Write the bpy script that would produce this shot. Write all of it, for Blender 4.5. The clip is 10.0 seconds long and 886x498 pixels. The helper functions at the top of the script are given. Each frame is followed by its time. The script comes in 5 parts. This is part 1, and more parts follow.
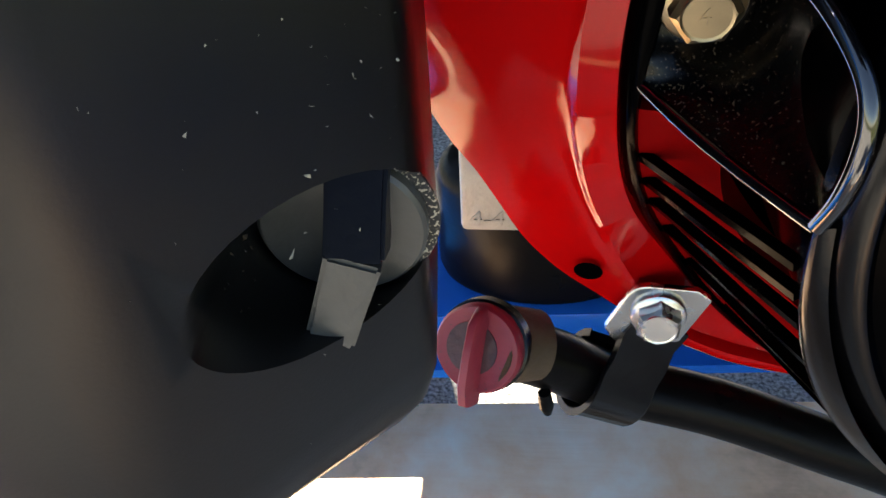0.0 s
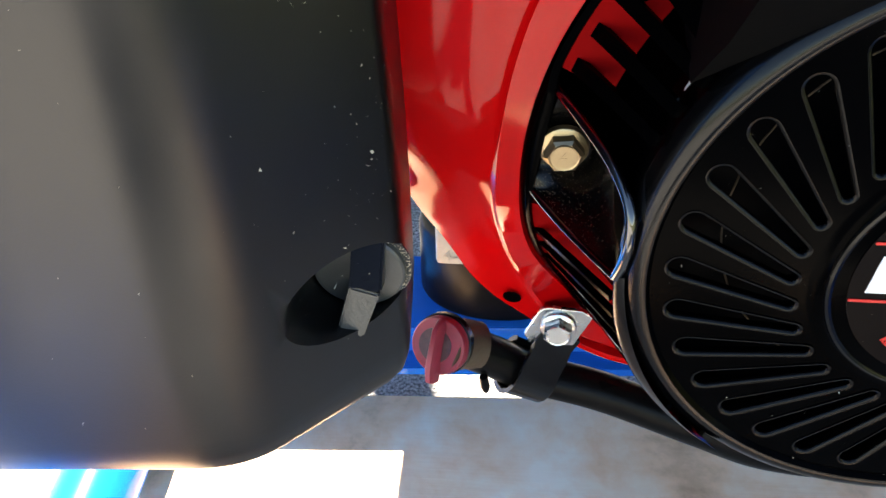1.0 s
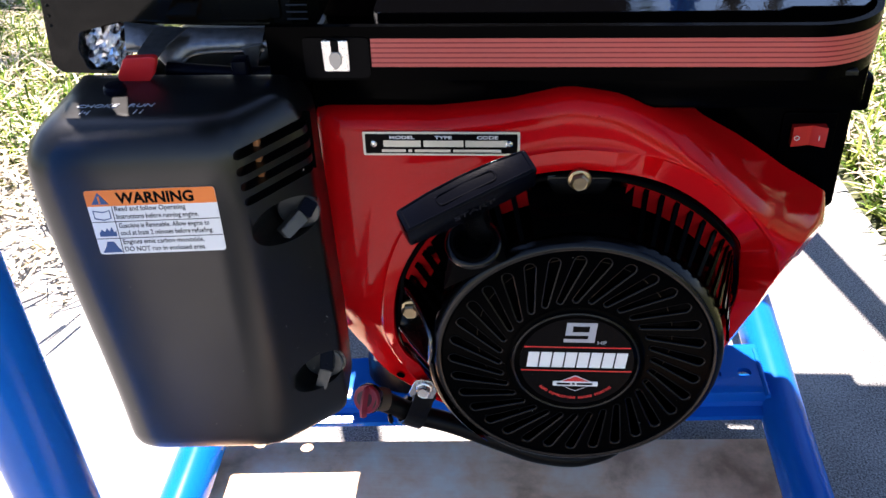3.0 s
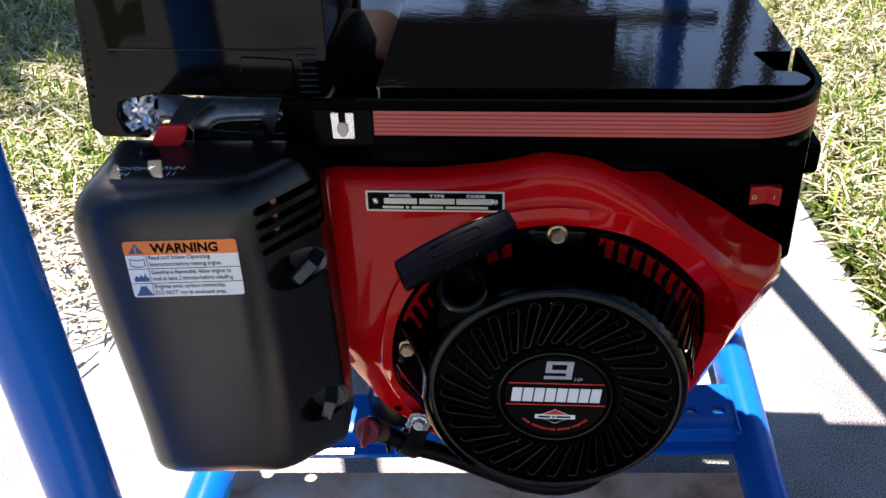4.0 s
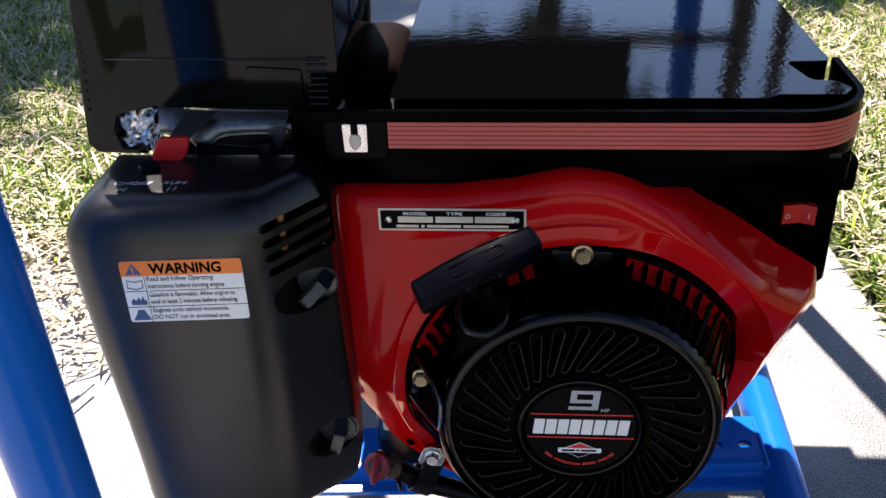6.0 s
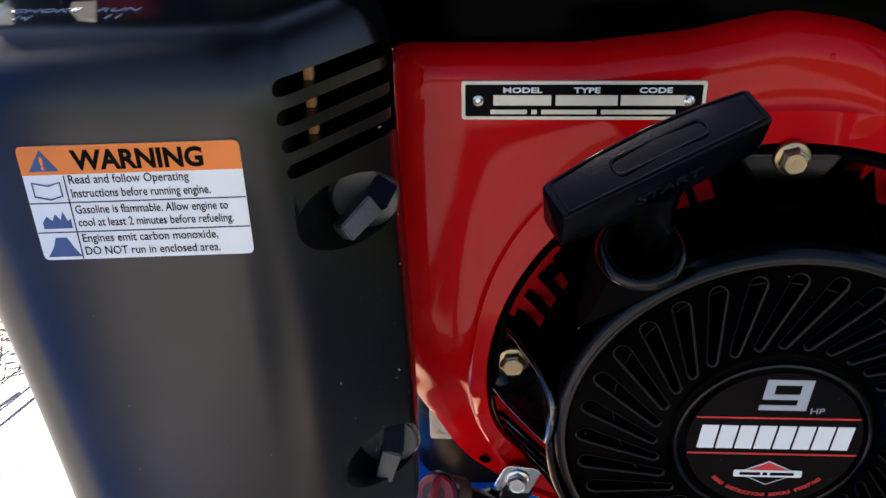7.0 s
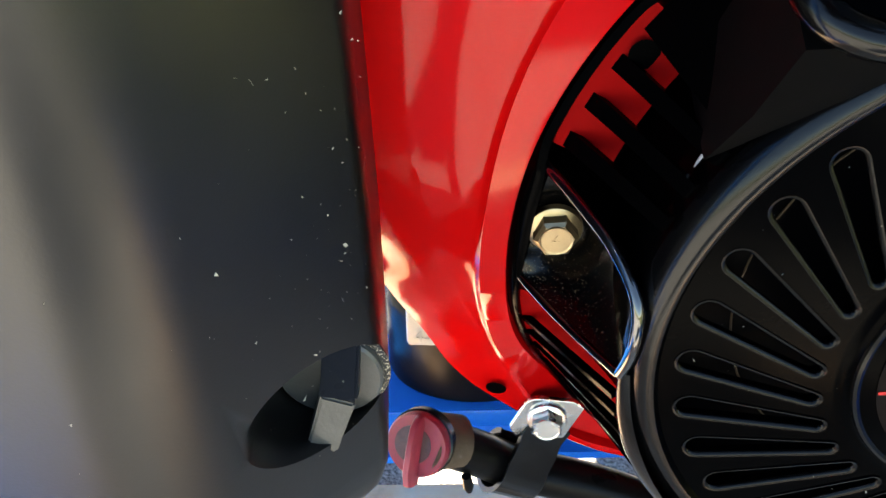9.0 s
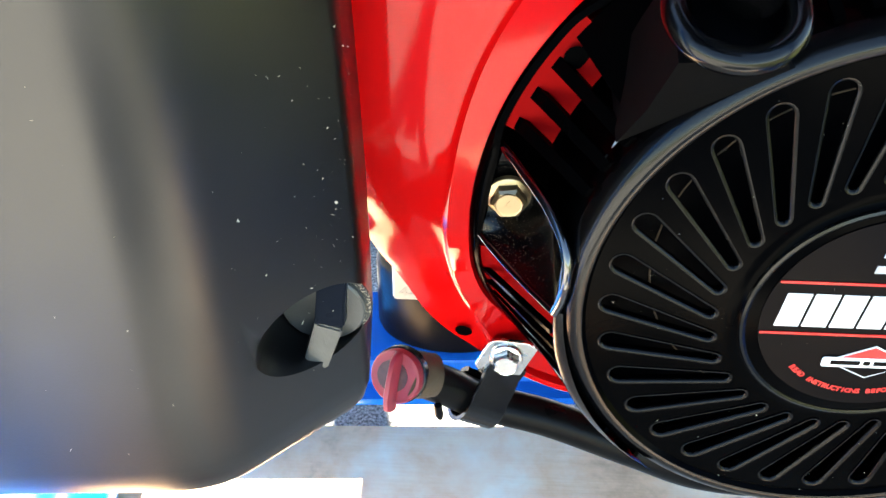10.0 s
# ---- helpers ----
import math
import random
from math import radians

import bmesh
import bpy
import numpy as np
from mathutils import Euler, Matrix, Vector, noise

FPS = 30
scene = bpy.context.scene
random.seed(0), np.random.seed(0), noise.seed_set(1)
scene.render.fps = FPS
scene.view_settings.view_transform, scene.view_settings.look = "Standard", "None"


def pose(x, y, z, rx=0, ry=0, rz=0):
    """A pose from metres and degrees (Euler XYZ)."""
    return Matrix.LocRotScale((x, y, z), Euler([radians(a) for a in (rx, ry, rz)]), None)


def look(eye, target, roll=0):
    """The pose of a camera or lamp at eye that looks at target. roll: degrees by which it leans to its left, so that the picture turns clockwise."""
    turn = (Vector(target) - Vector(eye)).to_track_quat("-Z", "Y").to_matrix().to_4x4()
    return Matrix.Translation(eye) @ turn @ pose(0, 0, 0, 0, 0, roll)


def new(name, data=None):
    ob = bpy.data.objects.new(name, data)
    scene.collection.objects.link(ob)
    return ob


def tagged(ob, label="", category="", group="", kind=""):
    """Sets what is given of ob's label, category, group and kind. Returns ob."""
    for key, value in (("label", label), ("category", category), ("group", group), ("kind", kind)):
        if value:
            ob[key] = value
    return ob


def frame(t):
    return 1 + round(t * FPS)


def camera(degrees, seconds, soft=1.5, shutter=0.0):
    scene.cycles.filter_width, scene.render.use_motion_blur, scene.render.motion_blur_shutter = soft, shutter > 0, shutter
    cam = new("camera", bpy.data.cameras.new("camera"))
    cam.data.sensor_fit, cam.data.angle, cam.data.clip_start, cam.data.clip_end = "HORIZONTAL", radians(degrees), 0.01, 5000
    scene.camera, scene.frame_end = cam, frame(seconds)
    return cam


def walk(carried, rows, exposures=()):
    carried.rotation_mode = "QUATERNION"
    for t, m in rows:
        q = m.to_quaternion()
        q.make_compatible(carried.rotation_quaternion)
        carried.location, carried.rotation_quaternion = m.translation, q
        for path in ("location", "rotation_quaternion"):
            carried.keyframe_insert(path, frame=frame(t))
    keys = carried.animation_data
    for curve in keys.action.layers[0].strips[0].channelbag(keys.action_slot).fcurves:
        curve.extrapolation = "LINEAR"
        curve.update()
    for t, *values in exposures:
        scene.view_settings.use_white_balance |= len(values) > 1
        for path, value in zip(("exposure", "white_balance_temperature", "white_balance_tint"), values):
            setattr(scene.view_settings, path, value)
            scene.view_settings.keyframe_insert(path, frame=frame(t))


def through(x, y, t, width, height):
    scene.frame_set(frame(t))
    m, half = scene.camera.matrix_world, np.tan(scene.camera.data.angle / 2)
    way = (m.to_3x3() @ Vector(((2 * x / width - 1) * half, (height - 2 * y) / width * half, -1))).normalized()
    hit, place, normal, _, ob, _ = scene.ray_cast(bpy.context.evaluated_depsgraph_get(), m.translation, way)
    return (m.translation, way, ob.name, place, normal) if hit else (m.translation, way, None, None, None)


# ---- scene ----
cam = camera(50.2, 10.0)
PATH = [
    (0, (-0.0100, -0.1394, 0.3421), (-0.1393, 1.0314, -0.7407), -3.25),
    (0.5, (-0.0095, -0.1472, 0.3488), (-0.1365, 1.0256, -0.7321), -2.98),
    (1, (0.0050, -0.2212, 0.4239), (-0.1117, 0.9723, -0.6353), -1.31),
    (1.5, (0.0303, -0.3239, 0.5268), (-0.0831, 0.9234, -0.4689), -2.10),
    (2, (0.0533, -0.4063, 0.5945), (-0.0701, 0.8710, -0.3612), -2.06),
    (2.5, (0.0626, -0.4592, 0.6323), (-0.0496, 0.8360, -0.3004), -1.77),
    (2.7, (0.0726, -0.4733, 0.6472), (-0.0380, 0.8246, -0.2818), -2.06),
    (3.8, (0.0983, -0.5458, 0.7025), (-0.0246, 0.7903, -0.1692), -2.18),
    (4, (0.0973, -0.5514, 0.7089), (-0.0239, 0.7923, -0.1513), -1.87),
    (4.5, (0.0947, -0.5461, 0.7039), (-0.0303, 0.8063, -0.1419), -1.82),
    (5, (0.0948, -0.5544, 0.7109), (-0.0350, 0.8068, -0.1201), -2.22),
    (6.3, (0.0681, -0.4878, 0.6448), (-0.0438, 0.8886, -0.1632), -1.73),
    (6.5, (0.0483, -0.4407, 0.5972), (-0.0541, 0.9348, -0.2137), -1.70),
    (7, (0.0106, -0.3463, 0.5318), (-0.0802, 1.0280, -0.2824), -1.39),
    (7.5, (0.0096, -0.2925, 0.4972), (-0.0591, 1.0470, -0.3751), -0.70),
    (8, (0.0032, -0.2422, 0.4488), (-0.0590, 1.0664, -0.4697), -0.70),
    (8.5, (-0.0034, -0.2033, 0.4220), (-0.0520, 1.0792, -0.5335), -0.34),
    (9, (-0.0032, -0.1940, 0.4125), (-0.0491, 1.0658, -0.5728), -0.52),
    (9.5, (-0.0077, -0.1975, 0.4064), (-0.0532, 1.0446, -0.6011), 0.38),
    (10, (0.0067, -0.2404, 0.4435), (-0.0376, 0.9933, -0.5743), 0.76),
]
EXPOSURE = [(0, 2.86, 7600, 10), (0.5, 3.21, 7600, 10), (1, 3.38, 7450, 10), (1.5, 3.46, 7000, 14), (2, 3.42, 6800, 18), (2.7, 2.73, 6600, 20), (3.8, 1.93, 6600, 18), (5, 1.83, 6600, 18), (6.5, 1.79, 6750, 20), (7, 2.31, 6850, 18), (7.5, 2.66, 7000, 15), (8, 2.96, 7200, 12), (8.5, 3.34, 7400, 8), (9, 3.76, 7650, 6), (9.5, 4.14, 7450, 4), (10, 4.28, 7350, 4)]
walk(cam, [(t, look(eye, target, roll)) for t, eye, target, roll in PATH], EXPOSURE)

# ---------------------------------------------------------------- world and light
world = bpy.data.worlds.new("world")
scene.world = world
world.use_nodes = True
SUN_EL, SUN_LEFT = radians(60), radians(15.5)      # height of the sun, and how far it stands to the left of straight ahead
wn = world.node_tree
sky = wn.nodes.new("ShaderNodeTexSky")
sky.sky_type, sky.sun_disc = "NISHITA", False
sky.sun_elevation, sky.sun_rotation = SUN_EL, -SUN_LEFT
sky.dust_density, sky.ozone_density = 0.2, 3.0
wn.links.new(sky.outputs[0], wn.nodes["Background"].inputs[0])
wn.nodes["Background"].inputs[1].default_value = 0.054
sun = new("sun", bpy.data.lights.new("sun", "SUN"))
sun.data.energy, sun.data.angle, sun.data.color = 5.0, radians(0.5), (1.0, 0.95, 0.87)
sun_dir = Vector((-math.sin(SUN_LEFT) * math.cos(SUN_EL), math.cos(SUN_LEFT) * math.cos(SUN_EL), math.sin(SUN_EL)))
sun.matrix_world = Matrix.Translation(sun_dir * 20) @ sun_dir.to_track_quat("Z", "Y").to_matrix().to_4x4()


# ---------------------------------------------------------------- materials
def material(name, color, rough=0.5, metal=0.0, coat=0.0, vary=0.12, scale=40.0, bump=0.0, bump_scale=400.0,
             dust=0.0, dust_color=(0.45, 0.38, 0.28), spec=0.5):
    """A surface with broad variation, fine relief and, if wanted, specks of dust."""
    m = bpy.data.materials.new(name)
    m.use_nodes = True
    nt = m.node_tree
    b = nt.nodes["Principled BSDF"]
    b.inputs["Roughness"].default_value, b.inputs["Metallic"].default_value = rough, metal
    b.inputs["Coat Weight"].default_value, b.inputs["Coat Roughness"].default_value = coat, 0.04
    b.inputs["Specular IOR Level"].default_value = spec
    tc = nt.nodes.new("ShaderNodeTexCoord")
    n1 = nt.nodes.new("ShaderNodeTexNoise")
    n1.inputs["Scale"].default_value, n1.inputs["Detail"].default_value = scale, 6
    nt.links.new(tc.outputs["Object"], n1.inputs["Vector"])
    mix = nt.nodes.new("ShaderNodeMix")
    mix.data_type = "RGBA"
    mix.inputs[6].default_value = (*[c * (1 - vary) for c in color], 1)
    mix.inputs[7].default_value = (*[min(1, c * (1 + vary)) for c in color], 1)
    nt.links.new(n1.outputs["Fac"], mix.inputs[0])
    out = mix.outputs[2]
    rr = nt.nodes.new("ShaderNodeMapRange")
    rr.inputs[3].default_value, rr.inputs[4].default_value = max(0.02, rough * 0.75), min(1, rough * 1.25)
    nt.links.new(n1.outputs["Fac"], rr.inputs[0])
    nt.links.new(rr.outputs[0], b.inputs["Roughness"])
    if dust > 0:
        n2 = nt.nodes.new("ShaderNodeTexNoise")
        n2.inputs["Scale"].default_value, n2.inputs["Detail"].default_value = 1700, 2
        nt.links.new(tc.outputs["Object"], n2.inputs["Vector"])
        n3 = nt.nodes.new("ShaderNodeTexNoise")
        n3.inputs["Scale"].default_value, n3.inputs["Detail"].default_value = 14, 3
        nt.links.new(tc.outputs["Object"], n3.inputs["Vector"])
        mul = nt.nodes.new("ShaderNodeMath")
        mul.operation, mul.inputs[1].default_value = "MULTIPLY_ADD", 0.45
        nt.links.new(n3.outputs["Fac"], mul.inputs[0])
        nt.links.new(n2.outputs["Fac"], mul.inputs[2])
        ramp = nt.nodes.new("ShaderNodeMapRange")
        ramp.inputs[1].default_value, ramp.inputs[2].default_value = 1.00 - 0.26 * dust, 1.03 - 0.24 * dust
        nt.links.new(mul.outputs[0], ramp.inputs[0])
        mix2 = nt.nodes.new("ShaderNodeMix")
        mix2.data_type = "RGBA"
        nt.links.new(ramp.outputs[0], mix2.inputs[0])
        nt.links.new(out, mix2.inputs[6])
        mix2.inputs[7].default_value = (*dust_color, 1)
        out = mix2.outputs[2]
    nt.links.new(out, b.inputs["Base Color"])
    if bump > 0:
        nb = nt.nodes.new("ShaderNodeTexNoise")
        nb.inputs["Scale"].default_value, nb.inputs["Detail"].default_value = bump_scale, 4
        nt.links.new(tc.outputs["Object"], nb.inputs["Vector"])
        bp = nt.nodes.new("ShaderNodeBump")
        bp.inputs["Strength"].default_value, bp.inputs["Distance"].default_value = bump, 0.001
        nt.links.new(nb.outputs["Fac"], bp.inputs["Height"])
        nt.links.new(bp.outputs[0], b.inputs["Normal"])
    return m


RED = material("red_paint", (0.51, 0.0028, 0.0040), 0.09, coat=0.12, vary=0.06, scale=25, bump=0.008, bump_scale=60, spec=0.12)
BLUE = material("blue_paint", (0.0003, 0.105, 0.46), 0.22, coat=0.08, vary=0.10, scale=30, bump=0.04, bump_scale=120, spec=0.14)
BLACK_SATIN = material("black_satin_plastic", (0.0022, 0.0022, 0.0024), 0.33, vary=0.12, bump=0.03, bump_scale=1500, spec=0.52)
BLACK_GUARD = material("black_ribbed_plastic", (0.0032, 0.0030, 0.0020), 0.07, vary=0.2, bump=0.015, bump_scale=300, spec=0.16)
BLACK_GLOSS = material("black_gloss_plastic", (0.0006, 0.0006, 0.0007), 0.17, vary=0.15, bump=0.02, bump_scale=700, dust=0.0, spec=0.013)
BLACK_RIM = material("black_rounded_edge", (0.0014, 0.0014, 0.0016), 0.20, vary=0.25, scale=90, bump=0.03, bump_scale=500, spec=0.26)
POCKET = material("dusty_black_pocket", (0.0016, 0.0015, 0.0015), 0.24, vary=0.4, scale=90, bump=0.05, bump_scale=500, dust=0.42, dust_color=(0.06, 0.045, 0.03), spec=0.22)
BLACK_LIP = material("black_vent_edge", (0.0012, 0.0012, 0.0012), 0.22, vary=0.25, scale=90, bump=0.03, bump_scale=500, spec=0.17)
BLACK_MATT = material("black_matt_plastic", (0.0020, 0.0020, 0.0022), 0.75, vary=0.2, bump=0.05, bump_scale=900, spec=0.03)
BLACK_TANK = material("black_tank_plastic", (0.0008, 0.0008, 0.0010), 0.045, vary=0.1, bump=0.07, bump_scale=190, spec=0.6)
BLACK_HANDLE = material("black_handle_plastic", (0.0014, 0.0017, 0.0034), 0.20, vary=0.1, bump=0.06, bump_scale=900, spec=0.07)
# darker, duller red for the wall behind the vents
RED_INSIDE = material("dark_red_inside", (0.24, 0.0015, 0.002), 0.6, vary=0.12, scale=60, spec=0.03)
NAVY_GRIP = material("navy_black_plastic", (0.002, 0.0023, 0.006), 0.30, vary=0.2, scale=120, bump=0.1, bump_scale=500, spec=0.07)
CASING = material("brown_black_casing", (0.007, 0.0035, 0.0028), 0.50, vary=0.3, scale=60, bump=0.1, bump_scale=200, spec=0.02)
BLACK_EDGE = material("polished_black_edge", (0.002, 0.002, 0.003), 0.12, coat=0.8, vary=0.1, spec=1.0)
RUBBER = material("black_rubber", (0.0035, 0.0032, 0.0032), 0.30, vary=0.3, scale=80, bump=0.12, bump_scale=300, spec=0.09)
DIRTY = material("dirty_plastic", (0.018, 0.017, 0.016), 0.7, vary=0.4, scale=120, bump=0.4, bump_scale=600, dust=0.75)
ZINC = material("zinc_plate", (0.62, 0.62, 0.60), 0.26, metal=1.0, vary=0.15, scale=200, bump=0.05)
GOLD_ZINC = material("yellow_zinc", (0.36, 0.28, 0.17), 0.32, metal=1.0, vary=0.2, scale=250, bump=0.06)
CAST = material("cast_aluminium", (0.38, 0.35, 0.30), 0.62, metal=0.35, vary=0.25, scale=160, bump=0.35, bump_scale=700)
STEEL = material("grey_steel", (0.30, 0.30, 0.30), 0.38, metal=0.9, vary=0.2, scale=120, bump=0.08)
DARK_STEEL = material("dull_dark_steel", (0.22, 0.21, 0.20), 0.36, metal=0.9, vary=0.5, scale=180, bump=0.25, bump_scale=260)
CHROME = material("bright_foil", (0.9, 0.9, 0.9), 0.22, metal=1.0, vary=0.1, scale=120, bump=0.8, bump_scale=220)
CAP_RED = material("red_cap_plastic", (0.25, 0.020, 0.036), 0.46, vary=0.3, scale=150, bump=0.15, bump_scale=400, dust=0.35, dust_color=(0.05, 0.035, 0.03))
LEVER_RED = material("red_lever_plastic", (0.60, 0.012, 0.012), 0.35, vary=0.1)
GREY_KNOB = material("grey_worn_plastic", (0.070, 0.066, 0.058), 0.36, vary=0.25, scale=150, bump=0.15, bump_scale=600)
CAP_STAIN = material("oily_dirt", (0.05, 0.012, 0.014), 0.4, vary=0.6, scale=500, bump=0.3)
BLACK_VINYL = material("black_vinyl", (0.0045, 0.0045, 0.0048), 0.22, vary=0.3, scale=120, bump=0.06, bump_scale=300, spec=0.22)
BROWN = material("brown_stained_sleeve", (0.065, 0.040, 0.020), 0.6, vary=0.5, scale=150, bump=0.3, bump_scale=500)
WHITE_INK = material("white_ink", (0.78, 0.78, 0.76), 0.5, vary=0.04)
SILVER_INK = material("silver_ink", (0.36, 0.37, 0.40), 0.4, vary=0.06)
ORANGE_INK = material("orange_ink", (0.85, 0.20, 0.02), 0.5, vary=0.05)
DARK_STRIPE = material("dark_red_stripe_ink", (0.20, 0.008, 0.01), 0.45, vary=0.06)
RED_INK = material("red_ink", (0.62, 0.018, 0.015), 0.45, vary=0.05)
PINK_INK = material("salmon_stripe_ink", (0.50, 0.075, 0.06), 0.45, vary=0.06)
BLACK_INK = material("black_ink", (0.0014, 0.0014, 0.0020), 0.34, vary=0.1, spec=0.04)
# flat black that stands in for the shade in holes and hollows
BLACK_VOID = material("black_for_shade", (0.0012, 0.0012, 0.0012), 0.9, vary=0.2, spec=0.0)
BLUE_INK = material("dark_blue_ink", (0.03, 0.08, 0.20), 0.5, vary=0.1)
CREAM = material("cream_plate", (0.66, 0.62, 0.50), 0.4, metal=0.2, vary=0.08)
TAN = material("tan_filter", (0.42, 0.15, 0.04), 0.6, vary=0.2)
DUST = material("pale_dust", (0.30, 0.28, 0.22), 0.9, vary=0.3)


def ground_material(name, cols, stops, scale, rough, bump, fine=900.0):
    m = bpy.data.materials.new(name)
    m.use_nodes = True
    nt = m.node_tree
    b = nt.nodes["Principled BSDF"]
    b.inputs["Roughness"].default_value = rough
    tc = nt.nodes.new("ShaderNodeTexCoord")
    n1 = nt.nodes.new("ShaderNodeTexNoise")
    n1.inputs["Scale"].default_value, n1.inputs["Detail"].default_value = fine, 3
    n2 = nt.nodes.new("ShaderNodeTexNoise")
    n2.inputs["Scale"].default_value, n2.inputs["Detail"].default_value = scale, 5
    for n in (n1, n2):
        nt.links.new(tc.outputs["Object"], n.inputs["Vector"])
    add = nt.nodes.new("ShaderNodeMath")
    add.operation = "MULTIPLY_ADD"
    add.inputs[1].default_value = 0.3
    nt.links.new(n2.outputs["Fac"], add.inputs[0])
    mul = nt.nodes.new("ShaderNodeMath")
    mul.operation = "MULTIPLY"
    mul.inputs[1].default_value = 0.7
    nt.links.new(n1.outputs["Fac"], mul.inputs[0])
    nt.links.new(mul.outputs[0], add.inputs[2])
    ramp = nt.nodes.new("ShaderNodeValToRGB")
    el = ramp.color_ramp.elements
    el[0].position, el[0].color = stops[0], (*cols[0], 1)
    el[1].position, el[1].color = stops[-1], (*cols[-1], 1)
    for s, c in zip(stops[1:-1], cols[1:-1]):
        e = el.new(s)
        e.color = (*c, 1)
    nt.links.new(add.outputs[0], ramp.inputs[0])
    nt.links.new(ramp.outputs[0], b.inputs["Base Color"])
    bp = nt.nodes.new("ShaderNodeBump")
    bp.inputs["Strength"].default_value, bp.inputs["Distance"].default_value = bump, 0.004
    nt.links.new(n1.outputs["Fac"], bp.inputs["Height"])
    nt.links.new(bp.outputs[0], b.inputs["Normal"])
    return m


CONCRETE = ground_material("rough_concrete", [(0.08, 0.08, 0.08), (0.22, 0.217, 0.213), (0.42, 0.41, 0.395)], [0.38, 0.47, 0.60], 6, 0.85, 0.4, 560)
SOIL = ground_material("dry_turf_soil", [(0.02, 0.025, 0.008), (0.05, 0.06, 0.02), (0.11, 0.11, 0.045)], [0.38, 0.5, 0.62], 9, 0.9, 0.8, 120)


def blade_material(name, color, through=0.45):
    """Thin leaves that let sunlight shine through."""
    m = material(name, color, 0.45, vary=0.35, scale=9)
    nt = m.node_tree
    b = nt.nodes["Principled BSDF"]
    geo = nt.nodes.new("ShaderNodeNewGeometry")
    bright = nt.nodes.new("ShaderNodeMapRange")
    bright.inputs[3].default_value, bright.inputs[4].default_value = 0.45, 1.35
    nt.links.new(geo.outputs["Random Per Island"], bright.inputs[0])
    shade = nt.nodes.new("ShaderNodeMix")
    shade.data_type, shade.blend_type = "RGBA", "MULTIPLY"
    shade.inputs[0].default_value = 1.0
    nt.links.new(b.inputs["Base Color"].links[0].from_socket, shade.inputs[6])
    nt.links.new(bright.outputs[0], shade.inputs[7])
    nt.links.new(shade.outputs[2], b.inputs["Base Color"])
    tr = nt.nodes.new("ShaderNodeBsdfTranslucent")
    nt.links.new(b.inputs["Base Color"].links[0].from_socket, tr.inputs["Color"])
    mix = nt.nodes.new("ShaderNodeMixShader")
    mix.inputs[0].default_value = through
    nt.links.new(b.outputs[0], mix.inputs[1])
    nt.links.new(tr.outputs[0], mix.inputs[2])
    nt.links.new(mix.outputs[0], nt.nodes["Material Output"].inputs["Surface"])
    return m


def plywood_material():
    m = bpy.data.materials.new("weathered_plywood")
    m.use_nodes = True
    nt = m.node_tree
    b = nt.nodes["Principled BSDF"]
    b.inputs["Roughness"].default_value = 0.55
    tc = nt.nodes.new("ShaderNodeTexCoord")
    mp = nt.nodes.new("ShaderNodeMapping")
    mp.inputs["Scale"].default_value = (6, 90, 90)
    nt.links.new(tc.outputs["Object"], mp.inputs[0])
    grain = nt.nodes.new("ShaderNodeTexNoise")
    grain.inputs["Scale"].default_value, grain.inputs["Detail"].default_value = 3, 6
    nt.links.new(mp.outputs[0], grain.inputs["Vector"])
    blot = nt.nodes.new("ShaderNodeTexNoise")
    blot.inputs["Scale"].default_value, blot.inputs["Detail"].default_value = 15, 10
    blot.inputs["Roughness"].default_value, blot.inputs["Distortion"].default_value = 0.60, 0.15
    nt.links.new(tc.outputs["Object"], blot.inputs["Vector"])
    r1 = nt.nodes.new("ShaderNodeValToRGB")
    e = r1.color_ramp.elements
    e[0].position, e[0].color = 0.34, (0.50, 0.27, 0.15, 1)
    e[1].position, e[1].color = 0.66, (0.92, 0.78, 0.62, 1)
    x = e.new(0.46)
    x.color = (0.86, 0.52, 0.31, 1)
    x = e.new(0.54)
    x.color = (0.90, 0.63, 0.43, 1)
    nt.links.new(blot.outputs["Fac"], r1.inputs[0])
    mix = nt.nodes.new("ShaderNodeMix")
    mix.data_type, mix.blend_type = "RGBA", "MULTIPLY"
    mix.inputs[0].default_value = 0.28
    r2 = nt.nodes.new("ShaderNodeValToRGB")
    r2.color_ramp.elements[0].color = (0.8, 0.77, 0.74, 1)
    nt.links.new(grain.outputs["Fac"], r2.inputs[0])
    nt.links.new(r1.outputs[0], mix.inputs[6])
    nt.links.new(r2.outputs[0], mix.inputs[7])
    nt.links.new(mix.outputs[2], b.inputs["Base Color"])
    bp = nt.nodes.new("ShaderNodeBump")
    bp.inputs["Strength"].default_value, bp.inputs["Distance"].default_value = 0.25, 0.002
    nt.links.new(grain.outputs["Fac"], bp.inputs["Height"])
    nt.links.new(bp.outputs[0], b.inputs["Normal"])
    return m


PLYWOOD = plywood_material()


# ---------------------------------------------------------------- building tools
def part(name, bm, mat, parent=None, label="", smooth=40):
    """Links a bmesh as one mesh object, under its thing if one is given."""
    bmesh.ops.recalc_face_normals(bm, faces=bm.faces[:])
    me = bpy.data.meshes.new(name)
    bm.to_mesh(me)
    bm.free()
    return mesh_part(name, me, mat, parent, label, smooth)


def mesh_part(name, me, mat, parent=None, label="", smooth=40):
    me.materials.clear()
    me.materials.append(mat)
    if smooth:
        me.shade_smooth()
        me.set_sharp_from_angle(angle=radians(smooth))
    ob = new(name, me)
    if parent:
        ob.parent = parent
        ob.matrix_parent_inverse = parent.matrix_basis.inverted()
    if label:
        ob["label"] = label
    return ob


